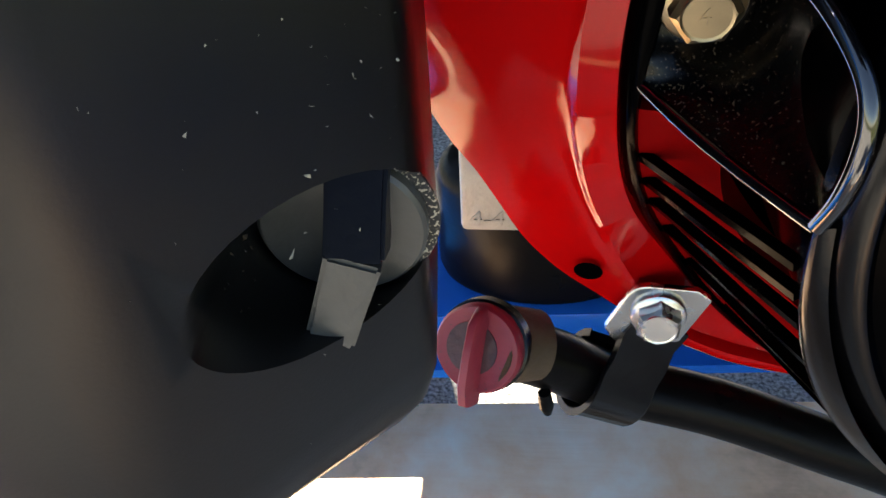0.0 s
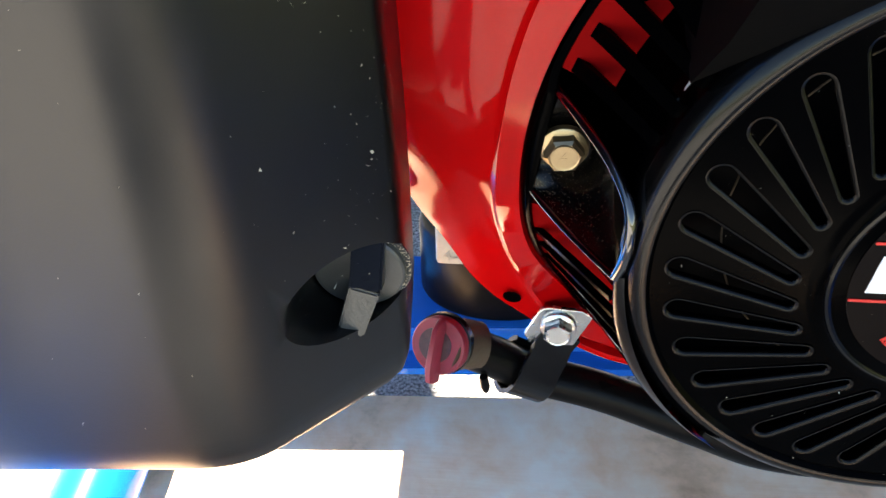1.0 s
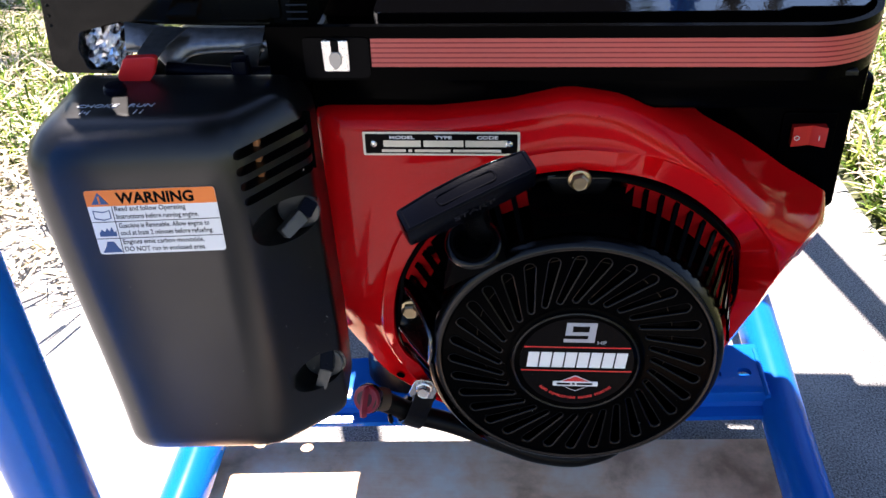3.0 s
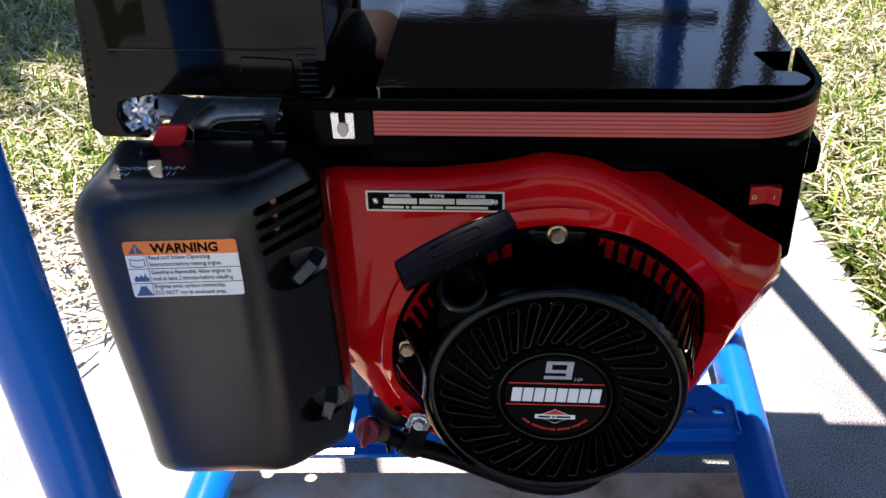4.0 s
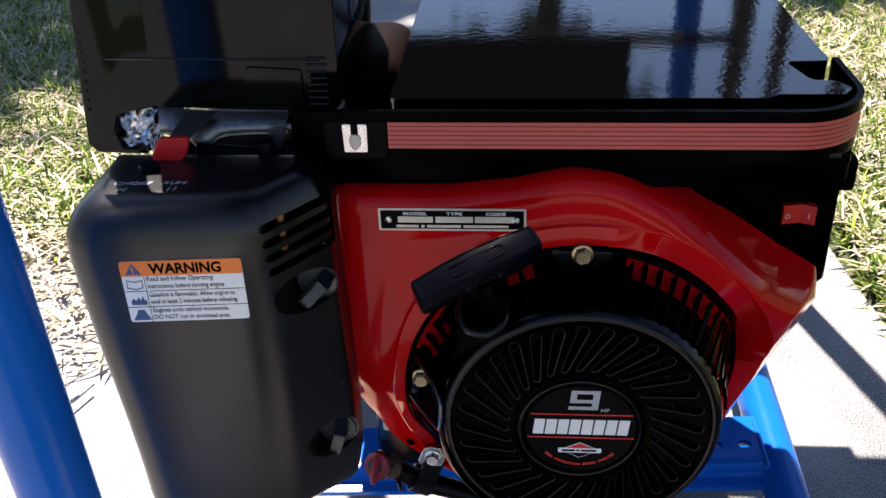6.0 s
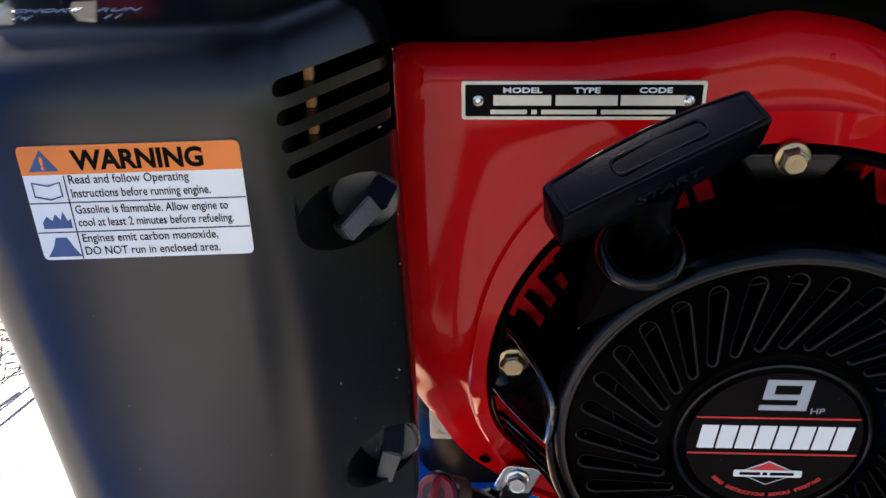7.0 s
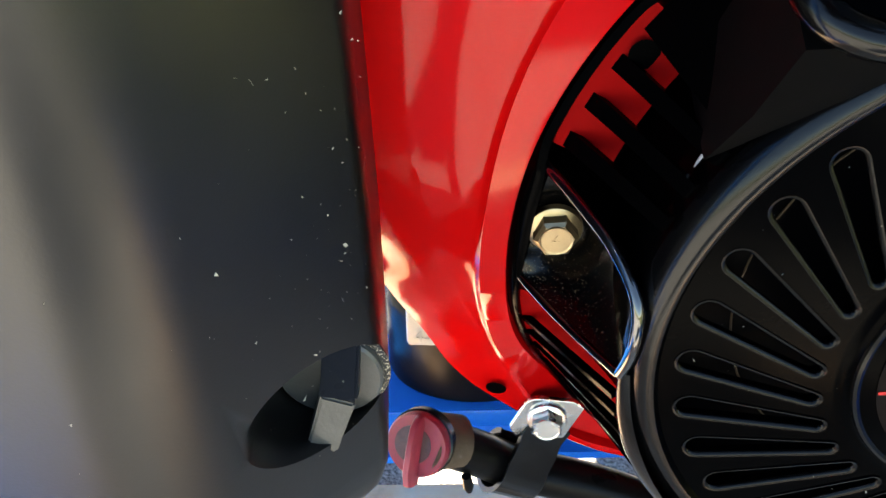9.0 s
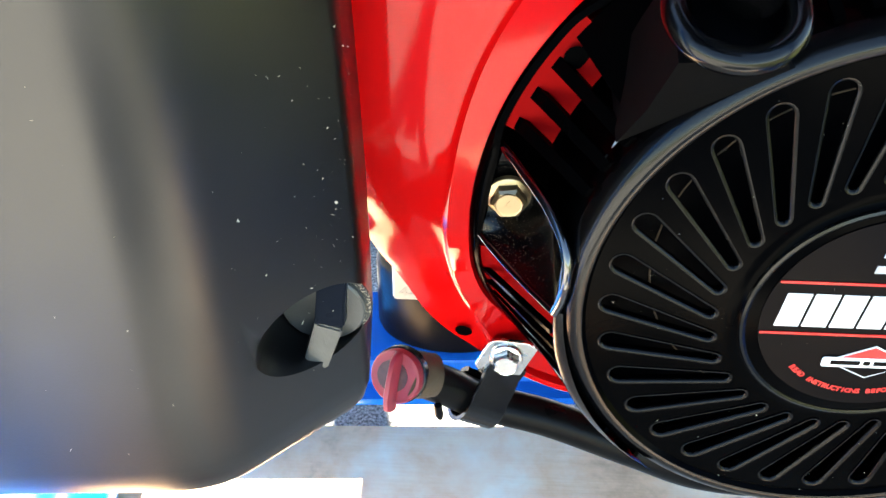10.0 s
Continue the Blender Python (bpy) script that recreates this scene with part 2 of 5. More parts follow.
def thing(name, label, category, at=(0, 0, 0), group=""):
    e = new(name)
    e.empty_display_size = 0.02
    e.location = at
    return tagged(e, label, category, group)


def rounded(pts, r, n=5):
    """The outline pts (2D, counter-clockwise or not) with its corners rounded; r is one radius or one for each corner."""
    out, k = [], len(pts)
    for i, p in enumerate(pts):
        rad = r[i] if isinstance(r, (list, tuple)) else r
        p, a, c = Vector(p), Vector(pts[i - 1]), Vector(pts[(i + 1) % k])
        u, v = (a - p), (c - p)
        lu, lv = u.length, v.length
        if rad <= 0 or lu < 1e-6 or lv < 1e-6:
            out.append(p)
            continue
        u, v = u / lu, v / lv
        ang = u.angle(v)
        d = min(rad / max(math.tan(ang / 2), 1e-4), 0.49 * lu, 0.49 * lv)
        s, e = p + u * d, p + v * d
        for j in range(n + 1):
            t = j / n
            out.append((1 - t) ** 2 * s + 2 * t * (1 - t) * p + t * t * e)
    return out


def inset(pts, d):
    """The outline moved inwards by d."""
    area = sum(pts[i - 1][0] * pts[i][1] - pts[i][0] * pts[i - 1][1] for i in range(len(pts)))
    s = 1 if area > 0 else -1
    out = []
    for i, p in enumerate(pts):
        a, c = Vector(pts[i - 1]), Vector(pts[(i + 1) % len(pts)])
        t = (c - a).normalized()
        out.append(Vector((p[0] - s * t.y * d, p[1] + s * t.x * d)))
    return out


def loft(rings, cap=True, close=True, bm=None):
    """Faces between rings of points of equal count."""
    bm = bm or bmesh.new()
    vs = [[bm.verts.new(p) for p in ring] for ring in rings]
    for a, b in zip(vs, vs[1:]):
        m = len(a)
        for i in range(m if close else m - 1):
            j = (i + 1) % m
            bm.faces.new((a[i], a[j], b[j], b[i]))
    if cap:
        bm.faces.new(vs[0][::-1])
        bm.faces.new(vs[-1])
    return bm


def slab(pts, y0, y1, bevel=0.0, bm=None):
    """The outline pts in x, z given thickness from y0 (front) to y1, with a rounded front edge."""
    if bevel > 0:
        a, b = inset(pts, bevel), inset(pts, bevel * 0.3)
        rings = [[(p[0], y0, p[1]) for p in inset(pts, bevel * 1.15)], [(p[0], y0, p[1]) for p in a], [(p[0], y0 + bevel * 0.3, p[1]) for p in b],
                 [(p[0], y0 + bevel, p[1]) for p in pts], [(p[0], y1, p[1]) for p in pts]]
    else:
        rings = [[(p[0], y0, p[1]) for p in pts], [(p[0], y1, p[1]) for p in pts]]
    return loft(rings, bm=bm)


def box(x0, x1, y0, y1, z0, z1, bevel=0.002, bm=None, seg=2):
    b2 = bmesh.new()
    bmesh.ops.create_cube(b2, size=1)
    for v in b2.verts:
        v.co = Vector(((x0 + x1) / 2 + v.co.x * (x1 - x0), (y0 + y1) / 2 + v.co.y * (y1 - y0), (z0 + z1) / 2 + v.co.z * (z1 - z0)))
    if bevel > 0:
        bmesh.ops.bevel(b2, geom=b2.edges[:], offset=bevel, segments=seg, affect="EDGES", profile=0.5)
    return join(bm, b2)


def join(bm, other):
    if bm is None:
        return other
    me = bpy.data.meshes.new("tmp")
    other.to_mesh(me)
    other.free()
    bm.from_mesh(me)
    bpy.data.meshes.remove(me)
    return bm


def lathe(profile, centre, axis=(0, -1, 0), n=64, cap=True, bm=None):
    """Turns a profile of (radius, height) round an axis through centre."""
    q = Vector(axis).normalized().to_track_quat("Z", "Y").to_matrix()
    rings = []
    for r, h in profile:
        rings.append([Vector(centre) + q @ Vector((max(r, 1e-5) * math.cos(2 * math.pi * i / n), max(r, 1e-5) * math.sin(2 * math.pi * i / n), h)) for i in range(n)])
    return loft(rings, cap=cap, bm=bm)


def tube(points, r, n=12, bm=None, cap=True):
    """A round rod along points; r is one radius or one for each point."""
    pts = [Vector(p) for p in points]
    rings, up = [], None
    for i, p in enumerate(pts):
        d = (pts[min(i + 1, len(pts) - 1)] - pts[max(i - 1, 0)]).normalized()
        if up is None:
            up = Vector((0, 0, 1)) if abs(d.z) < 0.9 else Vector((0, 1, 0))
        side = d.cross(up).normalized()
        up = side.cross(d).normalized()
        rad = r[i] if isinstance(r, (list, tuple)) else r
        rings.append([p + rad * (math.cos(2 * math.pi * k / n) * side + math.sin(2 * math.pi * k / n) * up) for k in range(n)])
    return loft(rings, cap=cap, bm=bm)


def curve_points(ctrl, n=10):
    """A smooth line through control points."""
    c = [Vector(p) for p in ctrl]
    out = []
    for i in range(len(c) - 1):
        p0, p1, p2, p3 = c[max(i - 1, 0)], c[i], c[i + 1], c[min(i + 2, len(c) - 1)]
        for k in range(n):
            t = k / n
            out.append(0.5 * ((2 * p1) + (p2 - p0) * t + (2 * p0 - 5 * p1 + 4 * p2 - p3) * t * t + (3 * p1 - p0 - 3 * p2 + p3) * t ** 3))
    out.append(c[-1])
    return out


def moved(bm, m):
    bmesh.ops.transform(bm, matrix=m, verts=bm.verts[:])
    return bm


def frame_at(origin, xdir, updir):
    """A matrix whose x runs along xdir, y along updir and z towards the viewer."""
    x = Vector(xdir).normalized()
    z = x.cross(Vector(updir)).normalized()
    y = z.cross(x)
    m = Matrix((x, y, z)).transposed().to_4x4()
    m.translation = origin
    return m


def cut(bm, cutter):
    """Cuts the shape cutter out of the shape bm and gives the mesh that is left."""
    obs = []
    for b in (bm, cutter):
        bmesh.ops.recalc_face_normals(b, faces=b.faces[:])
        me = bpy.data.meshes.new("tmp")
        b.to_mesh(me)
        b.free()
        obs.append(new("tmp", me))
    mod = obs[0].modifiers.new("cut", "BOOLEAN")
    mod.operation, mod.object, mod.solver = "DIFFERENCE", obs[1], "EXACT"
    bpy.context.view_layer.update()
    me = bpy.data.meshes.new_from_object(obs[0].evaluated_get(bpy.context.evaluated_depsgraph_get()))
    for o in obs:
        bpy.data.objects.remove(o)
    return me


def lettering(name, text, size, mat, parent, m, align="LEFT", depth=0.0002, bold=0.0, stretch=1.0, shear=0.0, label=""):
    """Words as a flat mesh; m places them (x along the line, y up, z to the viewer)."""
    cu = bpy.data.curves.new(name, "FONT")
    cu.body, cu.size, cu.align_x, cu.extrude, cu.offset, cu.shear = text, size, align, depth, bold, shear
    cu.resolution_u = 3
    ob = new("tmp", cu)
    bpy.context.view_layer.update()
    me = bpy.data.meshes.new_from_object(ob.evaluated_get(bpy.context.evaluated_depsgraph_get()))
    bpy.data.objects.remove(ob)
    me.transform(m @ Matrix.Diagonal((stretch, 1, 1, 1)))
    return mesh_part(name, me, mat, parent, label, smooth=0)


def plate(w, h, r, t=0.0004, n=4):
    """A thin rounded plate in x, y, centred, its face towards +z."""
    pts = rounded([(-w / 2, -h / 2), (w / 2, -h / 2), (w / 2, h / 2), (-w / 2, h / 2)], r, n)
    return loft([[(p[0], p[1], 0) for p in pts], [(p[0], p[1], t) for p in pts]])


def hex_bolt(parent, centre, axis, mat, af=0.010, head=0.006, flange=0.0072, turn=0.0, label="", mark="", name="bolt"):
    """A hexagon bolt with a flange; its head stands out along axis."""
    q = Vector(axis).normalized().to_track_quat("Z", "Y").to_matrix().to_4x4()
    m = Matrix.Translation(centre) @ q @ Matrix.Rotation(turn, 4, "Z")
    bm = lathe([(flange, 0), (flange, 0.001), (flange * 0.95, 0.0017), (af * 0.52, 0.0024)], (0, 0, 0), (0, 0, 1), 32)
    R = af / math.sqrt(3)
    hexa = lambda r, h: [(r * math.cos(math.pi / 3 * i), r * math.sin(math.pi / 3 * i), h) for i in range(6)]
    top = [(af * 0.47 * math.cos(math.pi / 3 * i), af * 0.47 * math.sin(math.pi / 3 * i), head) for i in range(6)]
    loft([hexa(R, 0.001), hexa(R, head - 0.0009), top], bm=bm)
    lathe([(af * 0.44, head - 0.0004), (af * 0.43, head + 0.0002), (af * 0.36, head - 0.0001)], (0, 0, 0), (0, 0, 1), 24, bm=bm)
    ob = part(name, moved(bm, m), mat, parent, label, smooth=30)
    if mark:
        lettering("stamp", mark, 0.0042, mat, ob, m @ pose(-0.0013, -0.0014, head), depth=0.00015)
    return ob


# ---------------------------------------------------------------- the ground
def build_ground():
    bm = bmesh.new()
    n = 40
    xs = [-60 + 120 * i / n for i in range(n + 1)]
    ys = [-60 + 120 * i / n for i in range(n + 1)]
    vs = [[bm.verts.new((x, y, -0.012)) for x in xs] for y in ys]
    for j in range(n):
        for i in range(n):
            bm.faces.new((vs[j][i], vs[j][i + 1], vs[j + 1][i + 1], vs[j + 1][i]))
    tagged(part("ground", bm, SOIL), "dry turf soil under the patchy grass", "ground", kind="structure")
    # the concrete slab, its far edge uneven where the turf grows over it
    pts = [(-3.0, -3.2), (0.66, -3.2), (0.60, -0.30), (0.545, 0.40), (0.528, 0.56), (0.520, 0.69), (0.515, 0.98), (0.50, 2.55)]
    x = 0.45
    while x > -3.0:
        pts.append((x, 2.6 + 0.03 * math.sin(9 * x) if x > -0.40 else 0.62 + 0.05 * math.sin(11 * x) + 0.2 * max(0, 0.1 + (x + 0.4)) - 0.05 * max(0, -0.7 - x)))
        x -= 0.12
    bm = loft([[(p[0], p[1], -0.06) for p in pts], [(p[0], p[1], -0.002) for p in pts], [(q[0], q[1], 0.0) for q in inset(pts, 0.004)]])
    tagged(part("pavement", bm, CONCRETE, smooth=20), "rough speckled concrete slab with worn edges", "pavement", kind="structure")


build_ground()


def grass_blades():
    """Tangled short blades of grass and straw beyond the slab, one mesh of each colour."""
    rng = random.Random(4)
    kinds = [("grass", "green lawn grass growing beyond the concrete slab", blade_material("grass_green", (0.12, 0.22, 0.032)), 46000),
             ("yellow_grass", "yellowing lawn grass beyond the concrete slab", blade_material("grass_yellow", (0.32, 0.40, 0.08)), 42000),
             ("dry_straw", "dry straw lying in the lawn and on the slab's edge", blade_material("dry_straw", (0.52, 0.44, 0.30), 0.25), 38000)]
    for name, label, mat, count in kinds:
        straw = name == "dry_straw"
        verts, faces = [], []
        while count:
            left, near = rng.random() < 0.56, rng.random() < 0.75
            if left:
                x, y = (rng.uniform(-1.35, -0.38), rng.uniform(0.30, 1.95)) if near else (-0.40 - abs(rng.gauss(0, 1.6)), 0.5 + abs(rng.gauss(0, 2.6)))
                edge = (0.62 - 0.30 * (x + 0.5)) * (0.72 if straw else 1.0)
                if y < edge + rng.gauss(0, 0.05 if not straw else 0.11):
                    continue
            else:
                x, y = (rng.uniform(0.50, 1.15), rng.uniform(0.20, 1.95)) if near else (0.52 + abs(rng.gauss(0, 1.6)), rng.gauss(1.2, 2.4))
                if x < 0.560 - 0.03 * y + abs(rng.gauss(0, 0.012)):
                    continue
            # tufts: growth thins out between them
            if not straw and math.sin(31 * x + 3 * math.sin(17 * y)) * math.sin(27 * y + 2 * math.sin(23 * x)) < rng.uniform(-1.1, 0.5):
                continue
            count -= 1
            length, a = rng.uniform(0.022, 0.070), rng.uniform(0, 2 * math.pi)
            w = rng.uniform(0.0010, 0.0024)
            rise = rng.uniform(0.05, 0.35) if straw else rng.uniform(0.25, 0.95)
            base = rng.uniform(0.0, 0.022) if straw else -0.012
            dx, dy = math.cos(a), math.sin(a)
            sx, sy = -dy * w, dx * w
            run, h = length * math.sqrt(1 - rise * rise), length * rise
            k = len(verts)
            for u, v, g in ((0, 0, 1), (0.45, 0.62, 1), (0.8, 0.95, 0.7)):
                verts += [(x + dx * run * u - sx * g, y + dy * run * u - sy * g, base + h * v), (x + dx * run * u + sx * g, y + dy * run * u + sy * g, base + h * v)]
            verts.append((x + dx * run, y + dy * run, base + h * (0.9 if straw else 0.98)))
            faces += [(k, k + 1, k + 3, k + 2), (k + 2, k + 3, k + 5, k + 4), (k + 4, k + 5, k + 6)]
        me = bpy.data.meshes.new(name)
        me.from_pydata(verts, [], faces)
        tagged(mesh_part(name, me, mat, smooth=0), label, "grass", kind="stuff")


grass_blades()


# ---------------------------------------------------------------- board, steel frame
def build_board():
    bm = box(-0.186, 0.322, -0.29, 0.112, 0.001, 0.020, 0.0015)
    for v in bm.verts:              # its rear edge runs a little askew
        if v.co.y > 0:
            v.co.y += 0.045 * (v.co.x + 0.05)
    tagged(part("plywood_board", bm, PLYWOOD, smooth=30), "weathered stained plywood board lying between the frame tubes", "board")


build_board()


def build_frame():
    f = thing("steel_frame", "glossy blue painted steel tube frame carrying the engine", "frame", (0.07, 0.1, 0.0))
    R = 0.0195
    part("side_tube", tube(curve_points([(-0.186, -0.31, 0.045), (-0.186, 0.0, 0.045), (-0.186, 0.3, 0.045), (-0.186, 0.62, 0.045)], 3), R, 24), BLUE, f)
    part("side_tube", tube([(0.324, -0.31, 0.055), (0.327, 0.1, 0.055), (0.331, 0.3, 0.055), (0.333, 0.55, 0.055), (0.335, 0.88, 0.055)], R, 24), BLUE, f)
    part("post", tube([(-0.158, -0.155, 0.0), (-0.168, -0.155, 0.27), (-0.177, -0.155, 0.55), (-0.19, -0.155, 0.90)], 0.0205, 28), BLUE, f)
    part("post", tube([(0.352, -0.155, 0.0), (0.362, -0.155, 0.27), (0.375, -0.155, 0.9)], 0.0205, 28), BLUE, f)
    part("post", tube([(-0.19, 0.62, 0.0), (-0.19, 0.62, 0.9)], R, 20), BLUE, f)
    part("post", tube([(0.335, 0.88, 0.0), (0.335, 0.88, 1.25)], R, 20), BLUE, f)
    # unseen panel, added so that the tank top reflects a dark band
    panel = [(-0.130, 0.608), (0.215, 0.608), (0.215, 0.702), (-0.130, 0.702)]
    part("reflected_panel", slab(rounded(panel, 0.003, 2), 0.552, 0.566, 0.001), BLACK_INK, f, "unseen black panel added behind the tank to darken its reflection")
    # unseen bar with a pale strip, added only to show in the tank's reflection
    bar = part("strip_holder", tube([(-0.19, 0.575, 0.619), (0.335, 0.575, 0.619)], 0.0085, 14), BLACK_INK, f, "unseen slim black bar added to hold the reflected pale strip")
    part("reflected_strip", tube([(0.097, 0.575, 0.619), (0.277, 0.575, 0.619)], 0.0102, 18), GREY_KNOB, bar, "pale grey strip added for its reflection in the tank")
    # unseen plate, added to cast the broad shade on the slab's right
    part("shade_plate", box(0.215, 0.640, -0.185, 0.7275, 0.9000, 0.9120, 0.002), BLACK_INK, f, "unseen dark plate added on the frame post to shade the slab")
    # unseen front plate, added to darken the ground that the shroud reflects
    part("shade_plate", box(-0.205, 0.203, -0.480, 0.080, 0.9000, 0.9120, 0.002), BLACK_INK, f, "unseen dark front plate added to shade the ground in front")
    # two unseen blocks behind the engine, added to keep sun off the ground
    part("rear_shade_block", box(-0.140, -0.025, 0.345, 0.440, 0.080, 0.240, 0.010), BLACK_INK, f, "unseen black block added behind the engine to shade the ground")
    part("generator_shade_block", box(0.020, 0.120, 0.375, 0.560, 0.080, 0.440, 0.012), BLACK_INK, f, "unseen black block in a generator's place, added for its shade")
    # the cross rail: a bent channel with a lip
    prof = [(0.1945, 0.070), (0.1945, 0.075), (0.1355, 0.075), (0.1315, 0.0738), (0.130, 0.0705), (0.130, 0.0645), (0.1275, 0.0612),
            (0.1168, 0.0595), (0.1163, 0.0575), (0.1168, 0.0548), (0.1320, 0.0552), (0.1345, 0.0580), (0.1345, 0.0675), (0.1370, 0.070)]
    SKEW = 0.058                    # the rail stands a little askew
    bm = loft([[(x, p[0] + (SKEW if p[0] < 0.19 else 0.085) * (x - 0.3), p[1]) for p in prof] for x in (-0.175, 0.314)])
    hole = bmesh.new()
    for hx, hy in ((0.270, 0.154), (0.297, 0.156), (-0.152, 0.134), (-0.127, 0.143), (-0.108, 0.131)):
        lathe([(0.0062, 0), (0.0062, 0.03)], (hx, hy, 0.06), (0, 0, 1), 20, bm=hole)
    mesh_part("cross_rail", cut(bm, hole), BLUE, f, smooth=30)
    part("rail_floor", box(0.230, 0.312, 0.1355, 0.184, 0.0445, 0.0475, 0.0006), BLUE, f)
    # weld beads where the rail meets the tubes
    for x, s in ((0.312, 1), (-0.171, -1)):
        pts = [(x + 0.0003 * math.sin(9 * i), 0.125 + 0.062 * i / 14 + SKEW * (x - 0.3), 0.0745) for i in range(15)]
        part("weld", tube(pts, [0.0024 + 0.0004 * math.sin(i * 2.4) for i in range(15)], 8), BLUE, f)
    # rubber mounts under the engine feet
    for x in (-0.001, 0.215):
        pad = lathe([(0.0405, 0), (0.0415, 0.003), (0.0415, 0.045), (0.0395, 0.0505), (0.0360, 0.0530), (0.0, 0.0530)], (0, 0, 0), (0, 0, 1), 44)
        part("rubber_mount", moved(pad, Matrix.Translation((x, 0.1440, 0.0755)) @ Matrix.Diagonal((1, 0.64, 1, 1))), RUBBER, f, "black rubber vibration mount")
    return f


build_frame()

# ---------------------------------------------------------------- the engine
engine = thing("engine", "red and black petrol engine with pull starter on a blue frame", "engine", (0.12, 0.15, 0.08))
CX, CZ = 0.1275, 0.2550            # centre of the starter


def smoothstep(a, b, x):
    t = min(1, max(0, (x - a) / (b - a)))
    return t * t * (3 - 2 * t)


def shroud_radius():
    corner = [(-0.034, 0.414), (0.040, 0.414), (0.083, 0.4190), (0.117, 0.4270), (0.148, 0.4225), (0.186, 0.4040), (0.226, 0.3720), (0.2645, 0.3380),
              (0.2970, 0.3160), (0.2990, 0.2900), (0.2770, 0.2540), (0.2420, 0.1830), (0.2245, 0.1885), (0.200, 0.165), (0.165, 0.146), (0.1275, 0.139), (0.092, 0.144), (0.068, 0.1500), (0.0545, 0.1525), (0.0400, 0.1575),
              (0.0265, 0.1645), (0.0095, 0.1790), (-0.0005, 0.1870), (-0.0095, 0.1975), (-0.0195, 0.2190), (-0.0245, 0.2275), (-0.0310, 0.2425), (-0.042, 0.262)]
    rad = [0.012, 0.05, 0.05, 0.04, 0.06, 0.08, 0.08, 0.08, 0.012, 0.012, 0.08, 0.001, 0.002] + [0.05] * 13 + [0.003, 0.004]
    pts = rounded(corner, rad, 6)

    def radius(th):
        d = Vector((math.cos(th), math.sin(th)))
        best = 0.05
        for i in range(len(pts)):
            a, b = Vector(pts[i - 1]) - Vector((CX, CZ)), Vector(pts[i]) - Vector((CX, CZ))
            e = b - a
            den = d.x * e.y - d.y * e.x
            if abs(den) < 1e-12:
                continue
            t = (a.x * e.y - a.y * e.x) / den
            u = (a.x * d.y - a.y * d.x) / den
            if -1e-6 <= u <= 1 + 1e-6 and t > 0:
                best = max(best, t)
        return best
    return radius


def set_back(deg):
    """How far the lower part of the housing and of the starter's flange lies behind the rest."""
    if deg < 170:
        return 0.040 * (1 - smoothstep(8, 44, deg))
    if deg > 300:
        return 0.040
    return 0.0195 * smoothstep(182.5, 214, deg)


def draw_in(deg):
    """How much narrower the opening is on its lower right."""
    return 0.0042 * (1 - smoothstep(8, 44, deg)) if deg < 170 else 0.0042 * smoothstep(290, 305, deg)


